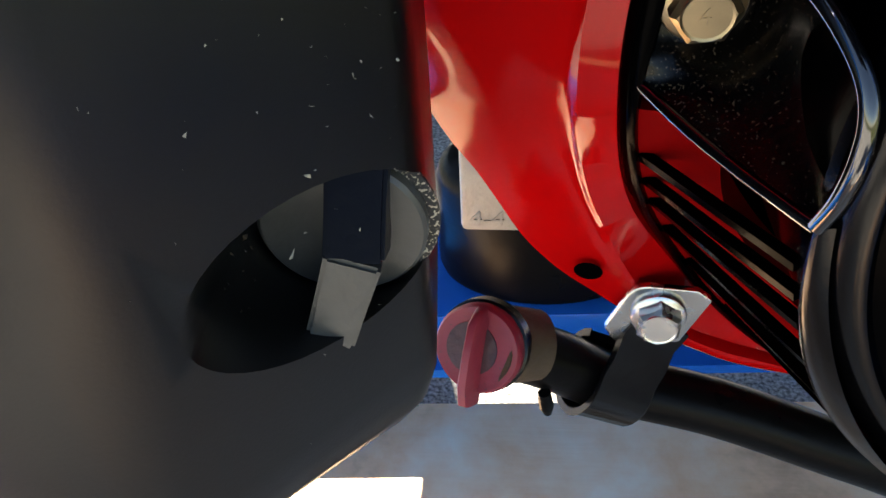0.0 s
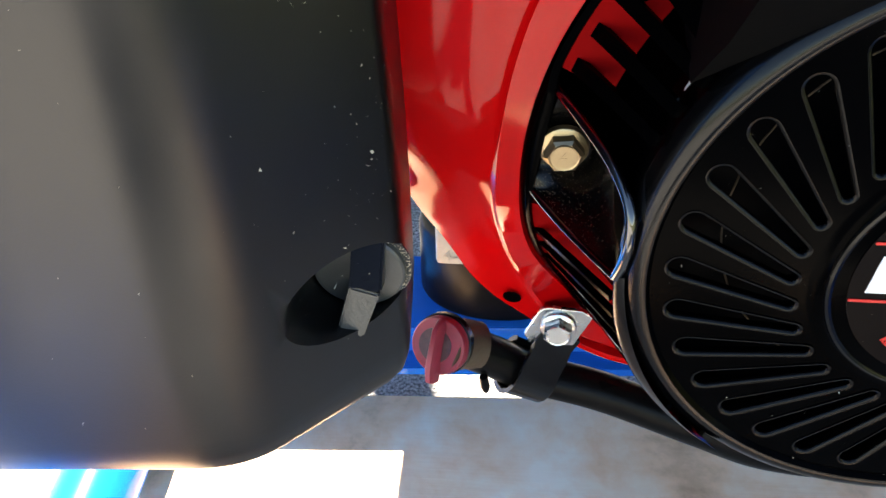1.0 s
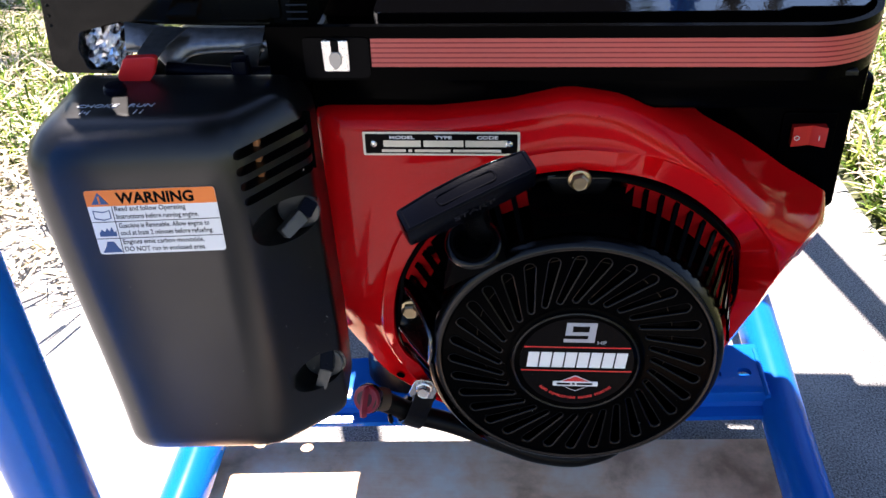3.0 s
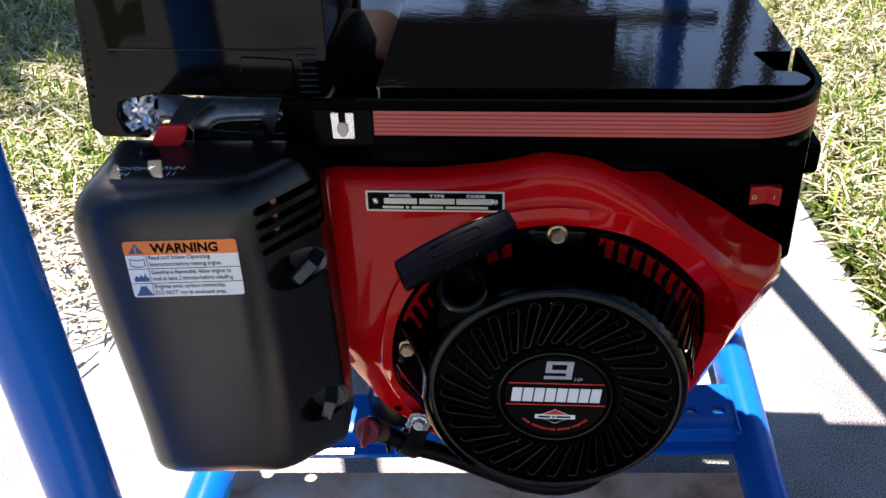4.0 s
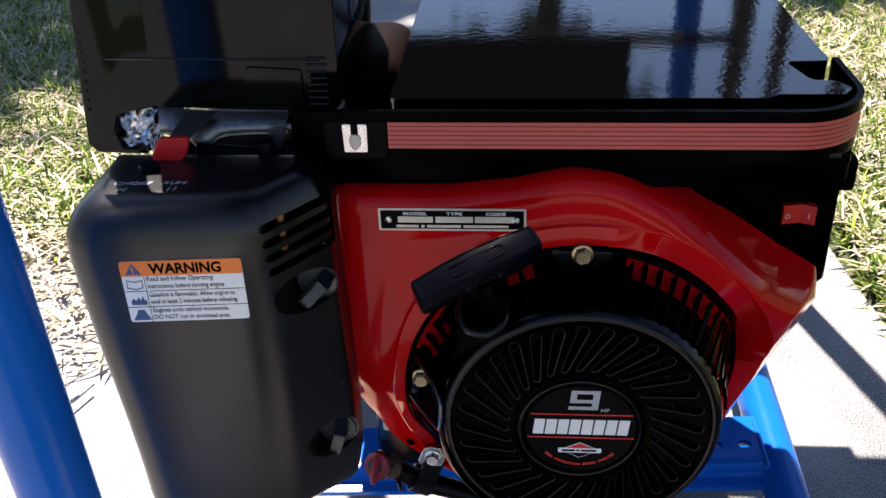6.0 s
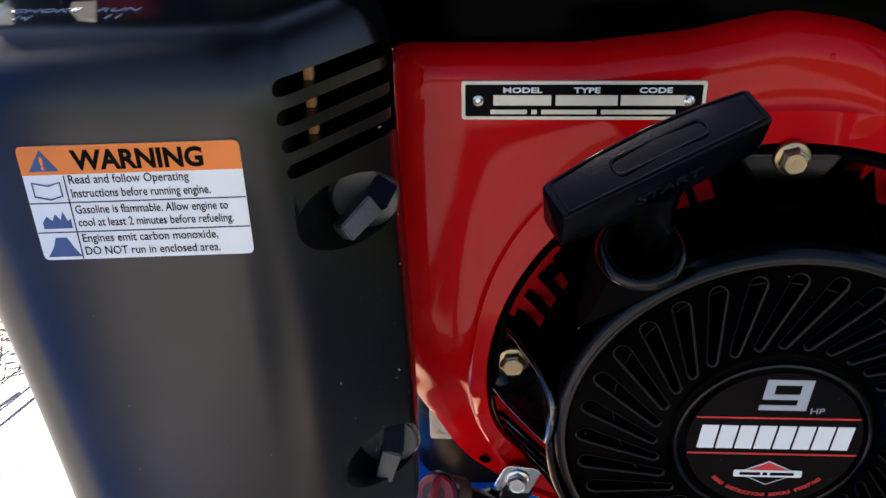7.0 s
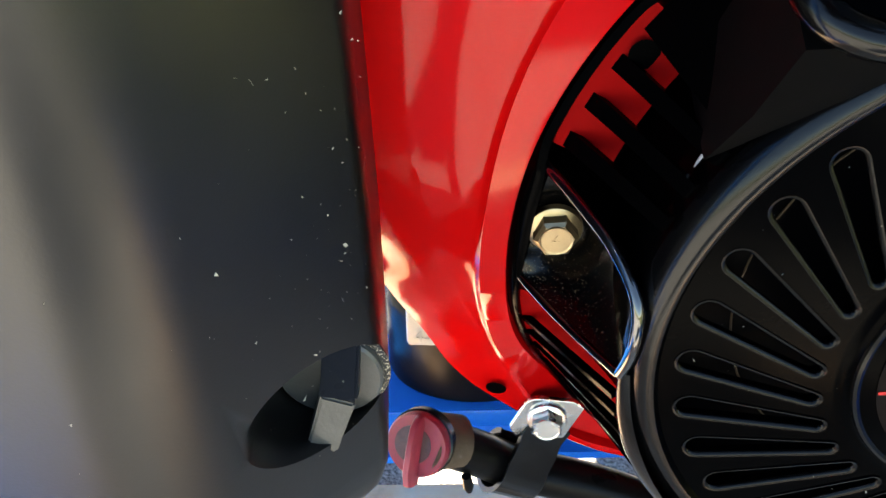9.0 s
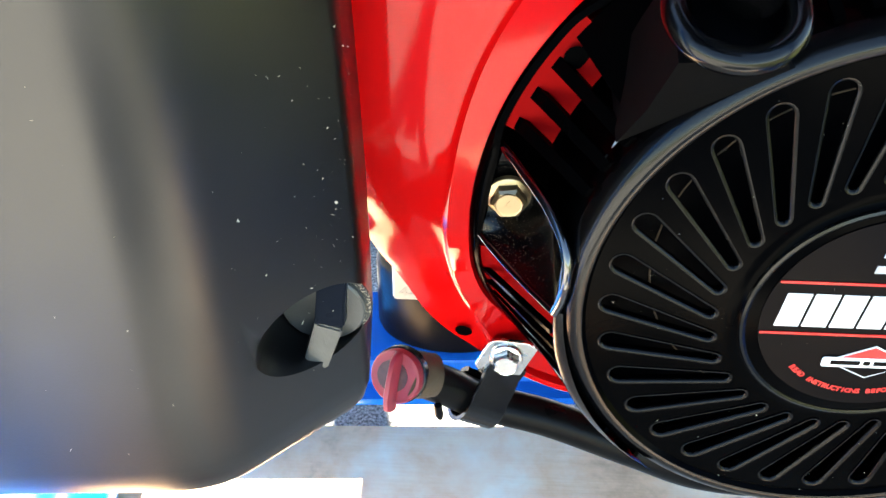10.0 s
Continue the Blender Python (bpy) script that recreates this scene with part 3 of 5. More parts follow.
def build_shroud():
    """A pressed housing in polar rings: flange seat, flat face, rolled edge and side wall, with the sheet's thickness behind."""
    rad = shroud_radius()
    N = 480
    outer, inner_side = [[] for _ in range(15)], [[] for _ in range(15)]
    for k in range(N):
        th = 2 * math.pi * k / N
        ro, deg = rad(th), math.degrees(th)
        low = smoothstep(179.0, 185.5, deg) * (1 - smoothstep(262, 285, deg))
        d2 = deg if deg < 180 else deg - 360
        right = (1 - smoothstep(18, 88, d2)) * smoothstep(-38, -36, d2)
        end = 0.015 + 0.045 * right
        back = (0.10 * (1 - low) + 0.026 * low) if d2 > -36 or deg < 262 else 0.02
        back += (end + 0.012 - back) * smoothstep(6, 22, d2) * (1 - smoothstep(60, 84, d2))
        lim = ro - 0.004
        di = draw_in(deg)
        st = 0.0076 * smoothstep(132, 176, deg) * (1 - smoothstep(205, 240, deg))      # the step lies closer to the opening on the left
        rs = [min(0.1200 - di, lim - 0.0040), min(0.1204 - di, lim - 0.0036), min(0.1213 - di, lim - 0.0030), min(0.1358 - 0.5 * di - st, lim - 0.0020), min(0.1367 - st, lim - 0.0015), min(0.1380 - st, lim - 0.0010)]
        f0 = max(rs[-1] + 0.0005, (ro - 0.018) * (1 - right) + 0.1400 * right)
        rs.append(max(rs[-1] + 0.0002, 0.5 * (rs[-1] + f0)))
        # the ring round the opening stands proud on the upper and left side
        pr = smoothstep(62, 84, deg) * (1 - smoothstep(196, 216, deg))
        ys = [a + (b - a) * pr for a, b in zip((0.014, 0.0058, 0.0034, 0.0030, 0.0008, 0.0, 0.0), (0.014, 0.0036, 0.0002, -0.0018, -0.0008, 0.0, 0.0))]
        for u in (0.0, 0.25, 0.5, 0.72, 0.88, 1.0):
            q = 1 - math.sqrt(max(0.0, 1 - u * u))
            lin = u ** 1.7
            rs.append(f0 + (ro - f0) * (u * (1 - right) + (u ** 0.95) * right))
            ys.append(end * ((1 - right) * q + right * lin))
        for j, u in enumerate((0.0, 0.25, 0.5, 0.72, 0.88, 1.0)):
            ys[7 + j] = ys[7 + j] * (1 - low) + 0.0024 * u * u * low
        rs += [ro + 0.004 * right, ro + 0.004 * right - 0.001]
        ys += [max(end + 0.001, back), max(end + 0.001, back) + 0.0006]
        for i, (r, y) in enumerate(zip(rs, ys)):
            push = set_back(deg)
            c, sn = math.cos(th), math.sin(th)
            if i < 13 and d2 < 60 and d2 > -60:
                # the lower right falls back towards its edge
                fall = push * (1 - smoothstep(0.118, ro, r)) if i > 2 else push
                y = max(y + fall, (push * (1 - smoothstep(-36, 40, d2)) + 0.2 * (r - 0.1160)) * (1 - smoothstep(5, 50, d2)) if i > 2 else 0.0)
                if i > 2:
                    y = max(y, 1.3125 * (CX + r * c - 0.2285) - 0.586 * (CZ + r * sn - 0.246))
            elif i < 13:
                # the lower ear falls away beyond a slanting crease
                beyond = -0.605 * (CX + r * c + 0.029) - 0.796 * (CZ + r * sn - 0.248)
                b = beyond + 0.0254
                ramp = 0.19 * (b + math.sqrt(b * b + 0.000064))
                rest = 0.0195 - ramp
                plane = 0.0195 - 0.5 * (rest + math.sqrt(rest * rest + 0.000004))
                k = smoothstep(0.1245, 0.1295, r) * smoothstep(166, 174, deg) * (1 - smoothstep(225, 250, deg))
                y = y + set_back(deg) * (1 - k) + plane * k
            outer[i].append((CX + r * c, y, CZ + r * sn))
            r2 = r - (0.0012 if i > 8 else 0.0)
            inner_side[i].append((CX + r2 * c, y + (0.0014 if i < 13 else 0.0), CZ + r2 * sn))
    ob = part("shroud", loft(outer, cap=False), RED, engine, "glossy red pressed-steel blower housing", smooth=50)
    # bolt hole with its rolled lip: a black disc holds its inner shade
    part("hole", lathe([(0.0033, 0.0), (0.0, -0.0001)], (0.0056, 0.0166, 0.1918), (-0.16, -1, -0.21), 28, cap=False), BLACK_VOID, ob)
    part("dimple", lathe([(0.0024, -0.0008), (0.0018, 0.0006), (0.0008, 0.0009)], (-0.0002, 0.0086, 0.2471), (-0.3, -1, 0.2), 20), RED, ob)
    part("dimple", lathe([(0.0014, -0.0005), (0.0011, 0.0003), (0.0005, 0.0005)], (0.135, 0.0005, 0.411), (0, -1, 0), 16), RED, ob)
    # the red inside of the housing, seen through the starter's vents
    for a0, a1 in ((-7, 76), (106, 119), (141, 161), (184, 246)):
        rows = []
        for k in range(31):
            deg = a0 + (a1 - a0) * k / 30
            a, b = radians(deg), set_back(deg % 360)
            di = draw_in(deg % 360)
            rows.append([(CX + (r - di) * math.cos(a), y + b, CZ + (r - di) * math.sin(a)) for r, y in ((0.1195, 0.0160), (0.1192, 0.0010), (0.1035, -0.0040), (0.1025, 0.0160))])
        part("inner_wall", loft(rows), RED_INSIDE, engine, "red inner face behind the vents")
    # black lining sheet, put in for the shade inside the housing
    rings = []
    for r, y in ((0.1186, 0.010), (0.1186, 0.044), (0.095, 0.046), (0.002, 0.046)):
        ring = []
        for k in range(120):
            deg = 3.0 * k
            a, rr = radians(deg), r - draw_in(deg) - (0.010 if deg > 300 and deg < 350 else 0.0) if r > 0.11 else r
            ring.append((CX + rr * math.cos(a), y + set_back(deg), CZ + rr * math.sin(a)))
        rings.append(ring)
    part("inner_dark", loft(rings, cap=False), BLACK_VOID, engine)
    # hole behind the vents as a black disc, its shade put into the colour
    a = radians(146)
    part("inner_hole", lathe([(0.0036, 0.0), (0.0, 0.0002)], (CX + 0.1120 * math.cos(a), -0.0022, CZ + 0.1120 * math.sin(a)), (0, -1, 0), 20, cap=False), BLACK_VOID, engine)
    return ob


shroud = build_shroud()


def build_starter():
    body_label = "black moulded starter housing with spiral vents"
    prof = [(0.0965, -0.012), (0.0955, 0.004), (0.0948, 0.020), (0.0935, 0.0290), (0.0915, 0.0330), (0.0885, 0.0350), (0.0868, 0.0350), (0.0856, 0.0335),
            (0.0452, 0.0345), (0.0424, 0.0347), (0.0413, 0.0354), (0.0405, 0.0364), (0.0394, 0.0369), (0.0, 0.0370),
            (0.0, 0.0310), (0.0860, 0.0300), (0.0905, 0.0240), (0.0915, -0.012)]
    bm = lathe(prof, (CX, 0, CZ), (0, -1, 0), 144, cap=False)
    n, spiral = 32, radians(13.2)
    cutter = bmesh.new()

    def slot_outline(a, ri, ro, wi, wo):
        p = Vector((ri * math.cos(a + spiral), ri * math.sin(a + spiral)))
        q = Vector((ro * math.cos(a), ro * math.sin(a)))
        d = (q - p).normalized()
        s = Vector((-d.y, d.x))
        out = []
        for i in range(9):
            t = -math.pi / 2 + math.pi * i / 8
            out.append(q + wo * (math.cos(t) * d + math.sin(t) * s))
        for i in range(9):
            t = math.pi / 2 + math.pi * i / 8
            out.append(p + wi * (math.cos(t) * d + math.sin(t) * s))
        return out
    for k in range(n):
        a = 2 * math.pi * (k + 0.035) / n
        o = slot_outline(a, 0.0494, 0.0783, 0.0024, 0.0040)
        slab([(CX + p.x, CZ + p.y) for p in o], -0.05, -0.020, bm=cutter)
    starter = mesh_part("starter_housing", cut(bm, cutter), BLACK_GLOSS, engine, body_label, smooth=35)
    # rounded edge falling into each vent
    R = 0.0012
    rings = []
    for k in range(6):
        q = radians(18 * k)
        d = R * (1 - math.sin(q))
        rings.append([(p.x, -0.0346 + 0.030 * (p.length - 0.052) - 0.0001 + R * (1 - math.cos(q)), p.y) for p in slot_outline(0, 0.0494, 0.0783, 0.0013 + d, 0.0029 + d)])
    edge = loft(rings, cap=False)
    lip = None
    for k in range(n):
        a = 2 * math.pi * (k + 0.035) / n
        m = Matrix.Translation((CX, 0, CZ)) @ Matrix.Rotation(-a, 4, "Y")
        if lip is None:
            lip = part("vent_lip", edge, BLACK_LIP, starter, smooth=80)
            o2 = lip
        else:
            o2 = new("vent_lip", lip.data)
            o2.parent = starter
        o2.matrix_basis = m
    # rounded shoulder of the drum
    shoulder = [(0.0939, 0.0292), (0.0928, 0.0318), (0.0912, 0.0338), (0.0893, 0.0350), (0.0878, 0.0353), (0.0866, 0.0348)]
    part("shoulder", lathe([(r + 0.0002, y + 0.0002) for r, y in shoulder], (CX, 0, CZ), (0, -1, 0), 144, cap=False), BLACK_RIM, starter, smooth=60)
    part("hub_edge", tube([(CX + 0.0401 * math.cos(2 * math.pi * i / 80), -0.0362, CZ + 0.0401 * math.sin(2 * math.pi * i / 80)) for i in range(81)], 0.0011, 8, cap=False), BLACK_RIM, starter)
    # outer flange ring, set back along its lower left
    rings = []
    for r, y in ((0.1152, 0.0060), (0.1152, 0.0008), (0.1160, -0.0010), (0.1182, -0.0010), (0.1196, 0.0), (0.1205, 0.0020), (0.1205, 0.0080)):
        ring = []
        for k in range(180):
            deg = 2.0 * k
            a = radians(deg)
            rr = r - 0.005 * smoothstep(246, 256, deg) * (1 - smoothstep(290, 305, deg)) + (0.0022 * smoothstep(174, 186, deg) if r < 0.1175 else 0.0) - draw_in(deg)
            if r < 0.1190:          # narrower beside the open vents
                rr += 0.0024 * smoothstep(136, 143, deg) * (1 - smoothstep(160, 168, deg))
            rr -= 0.006 * smoothstep(290, 302, deg) * (1 - smoothstep(346, 356, deg))
            ring.append((CX + rr * math.cos(a), y + set_back(deg), CZ + rr * math.sin(a)))
        rings.append(ring)
    part("flange", loft(rings, cap=False), BLACK_GLOSS, engine, "black starter flange")

    def cone(deg, s, sink=0.0):
        """A point on the sloping side between flange (s = 0) and drum (s = 1), sunk inwards by sink."""
        a, b = radians(deg), set_back(deg % 360)
        base = 0.1155 + 0.0022 * smoothstep(174, 186, deg) - draw_in(deg % 360)
        r = base - (base - 0.0966) * s - 0.86 * sink
        return Vector((CX + r * math.cos(a), b + (-0.0300 - b) * s + 0.5 * sink, CZ + r * math.sin(a)))

    bolt = Vector((0.0184, 0.2676))

    def side_patch(a0, a1, sink, n=14, m=10, top=1.0):
        """A patch of the sloping side from angle a0(s) to a1(s), with sink(u, s) its depth."""
        rows = []
        for i in range(m + 1):
            s = top * i / m
            row = [cone(a0(s) + (a1(s) - a0(s)) * j / n, s, sink(j / n, s)) for j in range(n + 1)]
            for p in row:
                w = 1 - smoothstep(0.0080, 0.0130, math.hypot(p.x - bolt.x, p.z - bolt.y))
                p.y = p.y * (1 - w) + 0.0030 * w
            rows.append(row)
        return loft(rows, cap=False, close=False)

    def side_bar(deg, width, s1=1.0, turn=0.0):
        """A straight bar up the sloping side."""
        rings = []
        for k in range(5):
            s = s1 * k / 4
            d = math.degrees(width / 2 / 0.106)
            q = deg + turn * s
            rings.append([cone(q - d, s), cone(q + d, s), cone(q + d, s, 0.0022), cone(q - d, s, 0.0022)])
        return loft(rings)
    part("web", side_patch(lambda s: 74, lambda s: 107, lambda u, s: 0.010 * (1 - smoothstep(0.25, 0.75, s)) * math.sin(math.pi * u) ** 0.5), BLACK_GLOSS, engine, smooth=80)
    part("web", side_patch(lambda s: 120, lambda s: 144, lambda u, s: 0.0), BLACK_GLOSS, engine)
    part("web", side_patch(lambda s: 246, lambda s: 299, lambda u, s: 0.006), BLACK_GLOSS, engine)
    # bars with open vents between them
    a = 70.0
    while a > 3:
        part("vent_bar", side_bar(a, 0.0030, 0.88 if a < 25 else 1.0), BLACK_GLOSS, engine)
        a -= 5.4
    for a in (111.5, 117.5):
        part("vent_bar", side_bar(a, 0.0030), BLACK_GLOSS, engine)
    for a in (148.6, 154.2, 159.8):
        part("vent_bar", side_bar(a, 0.0040, turn=-2.2), BLACK_GLOSS, engine)
    for a in (190.0, 194.0, 198.2, 204.5, 212.0, 221.0, 231.0):
        part("vent_bar", side_bar(a, 0.0019), BLACK_GLOSS, engine)
    # glossy pocket round the left bolt, held between two sharp ridges

    def pocket_sink(u, s):
        return 0.0125 * math.sin(math.pi * u) ** 0.6 * math.sin(math.pi * min(1.0, s / 1.12) ** 0.8) ** 0.7

    def upper(s):
        return 164.5 + 0.9 * s + 3.2 * smoothstep(0.55, 1.12, s)
    part("pocket", side_patch(upper, lambda s: 181.4 + 1.7 * s, pocket_sink, 30, 24, 1.12), POCKET, engine, "deep glossy black pocket in the housing", smooth=80)
    for line, r in (([(164.3, -0.05), (164.6, 0.3), (165.5, 0.72), (167.6, 1.0), (170.4, 1.14), (174.5, 1.19), (179.0, 1.17), (183.3, 1.10)], 0.0014),
                    ([(181.3, 0.0), (182.2, 0.3), (182.8, 0.6), (183.1, 0.85), (183.3, 1.10)], 0.0011)):
        # a smooth bevel that leans up and to the left, with a rounded back
        spine = [cone(p.x, p.y, -0.0006) for p in curve_points([(d, s, 0) for d, s in line], 8)]
        rings = []
        for i, p in enumerate(spine):
            t = (spine[min(i + 1, len(spine) - 1)] - spine[max(i - 1, 0)]).normalized()
            n = Vector((-0.36, -0.62, 0.69))
            n = (n - t * n.dot(t)).normalized()
            e = t.cross(n)
            rings.append([p + e * (u * r) + n * (v * r) for u, v in ((-1.0, -0.7), (-1.0, 0.0), (-0.72, 0.52), (-0.25, 0.68), (0.25, 0.68), (0.72, 0.52), (1.0, 0.0), (1.0, -0.7))])
        part("ridge", loft(rings), BLACK_EDGE, engine, "sharp polished ridge of the pocket", smooth=80)
    # broad rounded strut that runs down the drum from the pocket's tip
    rows = []
    for k in range(25):
        deg = 183.0 + 50.0 * k / 24
        s0 = 1.02 - 0.44 * k / 24
        rows.append([cone(deg, s0 + (1.16 - s0) * j / 8, 0.0075 * (1 - j / 8) ** 3 - 0.0014 * math.sin(math.pi * j / 8) + 0.001 * (j / 8) ** 4) for j in range(9)])
    part("strut", loft(rows, cap=False, close=False), BLACK_RIM, engine, smooth=80)
    part("straw_bit", slab(rounded([(0.0441, 0.2997), (0.0470, 0.3038), (0.0482, 0.3075), (0.0466, 0.3058)], 0.0005, 2), -0.0215, -0.0210), WHITE_INK, engine, "pale chip of straw caught in the vents")
    # fan screen inside
    part("fan_screen", lathe([(0.0900, 0.0), (0.030, 0.0), (0.030, -0.004), (0.0900, -0.004)], (CX, -0.006, CZ), (0, -1, 0), 64, cap=False), BLACK_INK, engine)
    part("pulley_edge", tube([(CX + 0.064 * math.cos(2 * math.pi * i / 60), -0.012, CZ + 0.064 * math.sin(2 * math.pi * i / 60)) for i in range(61)], 0.0003, 6, cap=False), BROWN, engine, "thin pale pulley edge inside the starter")
    hex_bolt(engine, (0.1260, -0.0012, 0.3708), (0, -1, 0), GOLD_ZINC, turn=0.3, mark="4", label="yellow-zinc flanged hexagon bolt")
    hex_bolt(engine, (0.0184, 0.0012, 0.2676), (0, -1, 0), GOLD_ZINC, turn=0.1, mark="4", label="yellow-zinc flanged hexagon bolt")
    # boss below the top bolt
    part("boss", slab(rounded([(0.1120, 0.3590), (0.1400, 0.3590), (0.1500, 0.3735), (0.1020, 0.3735)], 0.006, 5), -0.0012, 0.012, 0.0022), BLACK_RIM, engine, "raised boss round the bolt")
    # round badge on the hub
    tilt = Matrix.Translation((CX + 0.0005, -0.0371, CZ + 0.001)) @ Matrix.Rotation(radians(90), 4, "X") @ Matrix.Diagonal((0.966, 0.966, 1, 1))
    badge = part("badge", moved(lathe([(0.0376, 0), (0.0376, 0.0003)], (0, 0, 0), (0, 0, 1), 96), tilt), BLACK_INK, engine, "round black badge with red lines and silver numeral", smooth=30)
    # squared numeral 9 drawn with bars
    nine = bmesh.new()
    for x0, x1, y0, y1 in ((-0.0090, 0.0118, 0.0318, 0.0350), (-0.0090, -0.0045, 0.0262, 0.0318), (-0.0090, 0.0070, 0.0230, 0.0262), (0.0070, 0.0118, 0.0196, 0.0318), (-0.0095, 0.0118, 0.0164, 0.0196)):
        q = [(x0, y0), (x1, y0), (x1, y1), (x0, y1)]
        loft([[(x + 0.08 * y, y, 0.0003) for x, y in q], [(x + 0.08 * y, y, 0.0005) for x, y in q]], bm=nine)
    part("numeral", moved(nine, tilt @ pose(-0.0016, 0.0031, 0) @ Matrix.Diagonal((0.94, 0.88, 1, 1))), SILVER_INK, badge, "silver numeral nine", smooth=0)
    lettering("letters", "HP", 0.0042, SILVER_INK, badge, tilt @ pose(0.0125, 0.0160, 0.0004), stretch=1.2)
    for z, half in ((0.0132, 0.0348), (-0.0072, 0.0366)):
        part("red_line", moved(plate(2 * half, 0.0009, 0.0003, 0.0003), tilt @ pose(0, z, 0.0003)), RED_INK, badge, smooth=0)
    # the maker's word as plain slanted white blocks
    for k in range(8):
        x0 = -0.0330 + 0.00825 * k
        w = 0.0072
        q = [(x0, -0.0042), (x0 + w, -0.0042), (x0 + w + 0.0014, 0.0088), (x0 + 0.0014, 0.0088)]
        part("white_block", moved(loft([[(p[0], p[1], 0.0003) for p in q], [(p[0], p[1], 0.0006) for p in q]]), tilt), WHITE_INK, badge, smooth=0)
    dz = -0.0035
    logo = [(0, -0.0080), (0.0135, -0.0150), (0, -0.0220), (-0.0135, -0.0150)]
    part("white_diamond", moved(loft([[(p[0], p[1] + dz, 0.0003) for p in logo], [(p[0], p[1] + dz, 0.0006) for p in logo]]), tilt), WHITE_INK, badge, smooth=0)
    tri = [(-0.0105, -0.0138), (0.0105, -0.0138), (0, -0.0086)]
    part("red_triangle", moved(loft([[(p[0], p[1] + dz, 0.0006) for p in tri], [(p[0], p[1] + dz, 0.0008) for p in tri]]), tilt), RED_INK, badge, smooth=0)
    tri = [(-0.0098, -0.0164), (0, -0.0214), (0.0098, -0.0164)]
    part("black_triangle", moved(loft([[(p[0], p[1] + dz, 0.0006) for p in tri], [(p[0], p[1] + dz, 0.0008) for p in tri]]), tilt), BLACK_INK, badge, smooth=0)
    part("white_bar", moved(plate(0.0300, 0.0040, 0.001, 0.0003), tilt @ pose(0, -0.0150 + dz, 0.0007)), WHITE_INK, badge, smooth=0)
    for k in range(3):
        part("black_dash", moved(plate((0.009, 0.002, 0.0105)[k], 0.0016, 0.0002, 0.0002), tilt @ pose((-0.0078, -0.0012, 0.0062)[k], -0.0150 + dz, 0.0010)), BLACK_INK, badge, smooth=0)
    words = "READ INSTRUCTIONS BEFORE STARTING"
    for i, ch in enumerate(words):
        if ch == " ":
            continue
        a = radians(-90 + (i - (len(words) - 1) / 2) * 2.9)
        lettering("letter", ch, 0.0026, RED_INK, badge, tilt @ Matrix.Translation((0.0326 * math.cos(a), 0.0326 * math.sin(a), 0.0004)) @ Matrix.Rotation(a + math.pi / 2, 4, "Z"), align="CENTER", depth=0.0001, bold=0.0001)
    # fine pale dust on the starter's face and badge
    rng = random.Random(23)
    bm = bmesh.new()
    for _ in range(150):
        a, r = rng.uniform(0, 6.283), 0.088 * math.sqrt(rng.random())
        y = -0.0377 if r < 0.0385 else -0.0349 + 0.030 * (r - 0.052)
        g = rng.uniform(0.00005, 0.00016) if rng.random() < 0.92 else 0.00028
        c = Vector((CX + r * math.cos(a), y, CZ + r * math.sin(a)))
        v = [bm.verts.new(c + Vector((rng.gauss(0, g), rng.gauss(0, g * 0.4), rng.gauss(0, g)))) for _ in range(4)]
        for t in ((0, 1, 2), (0, 1, 3), (0, 2, 3), (1, 2, 3)):
            bm.faces.new([v[i] for i in t])
    tagged(part("dust_specks", bm, DUST, starter, smooth=0), kind="stuff")
    return starter


build_starter()


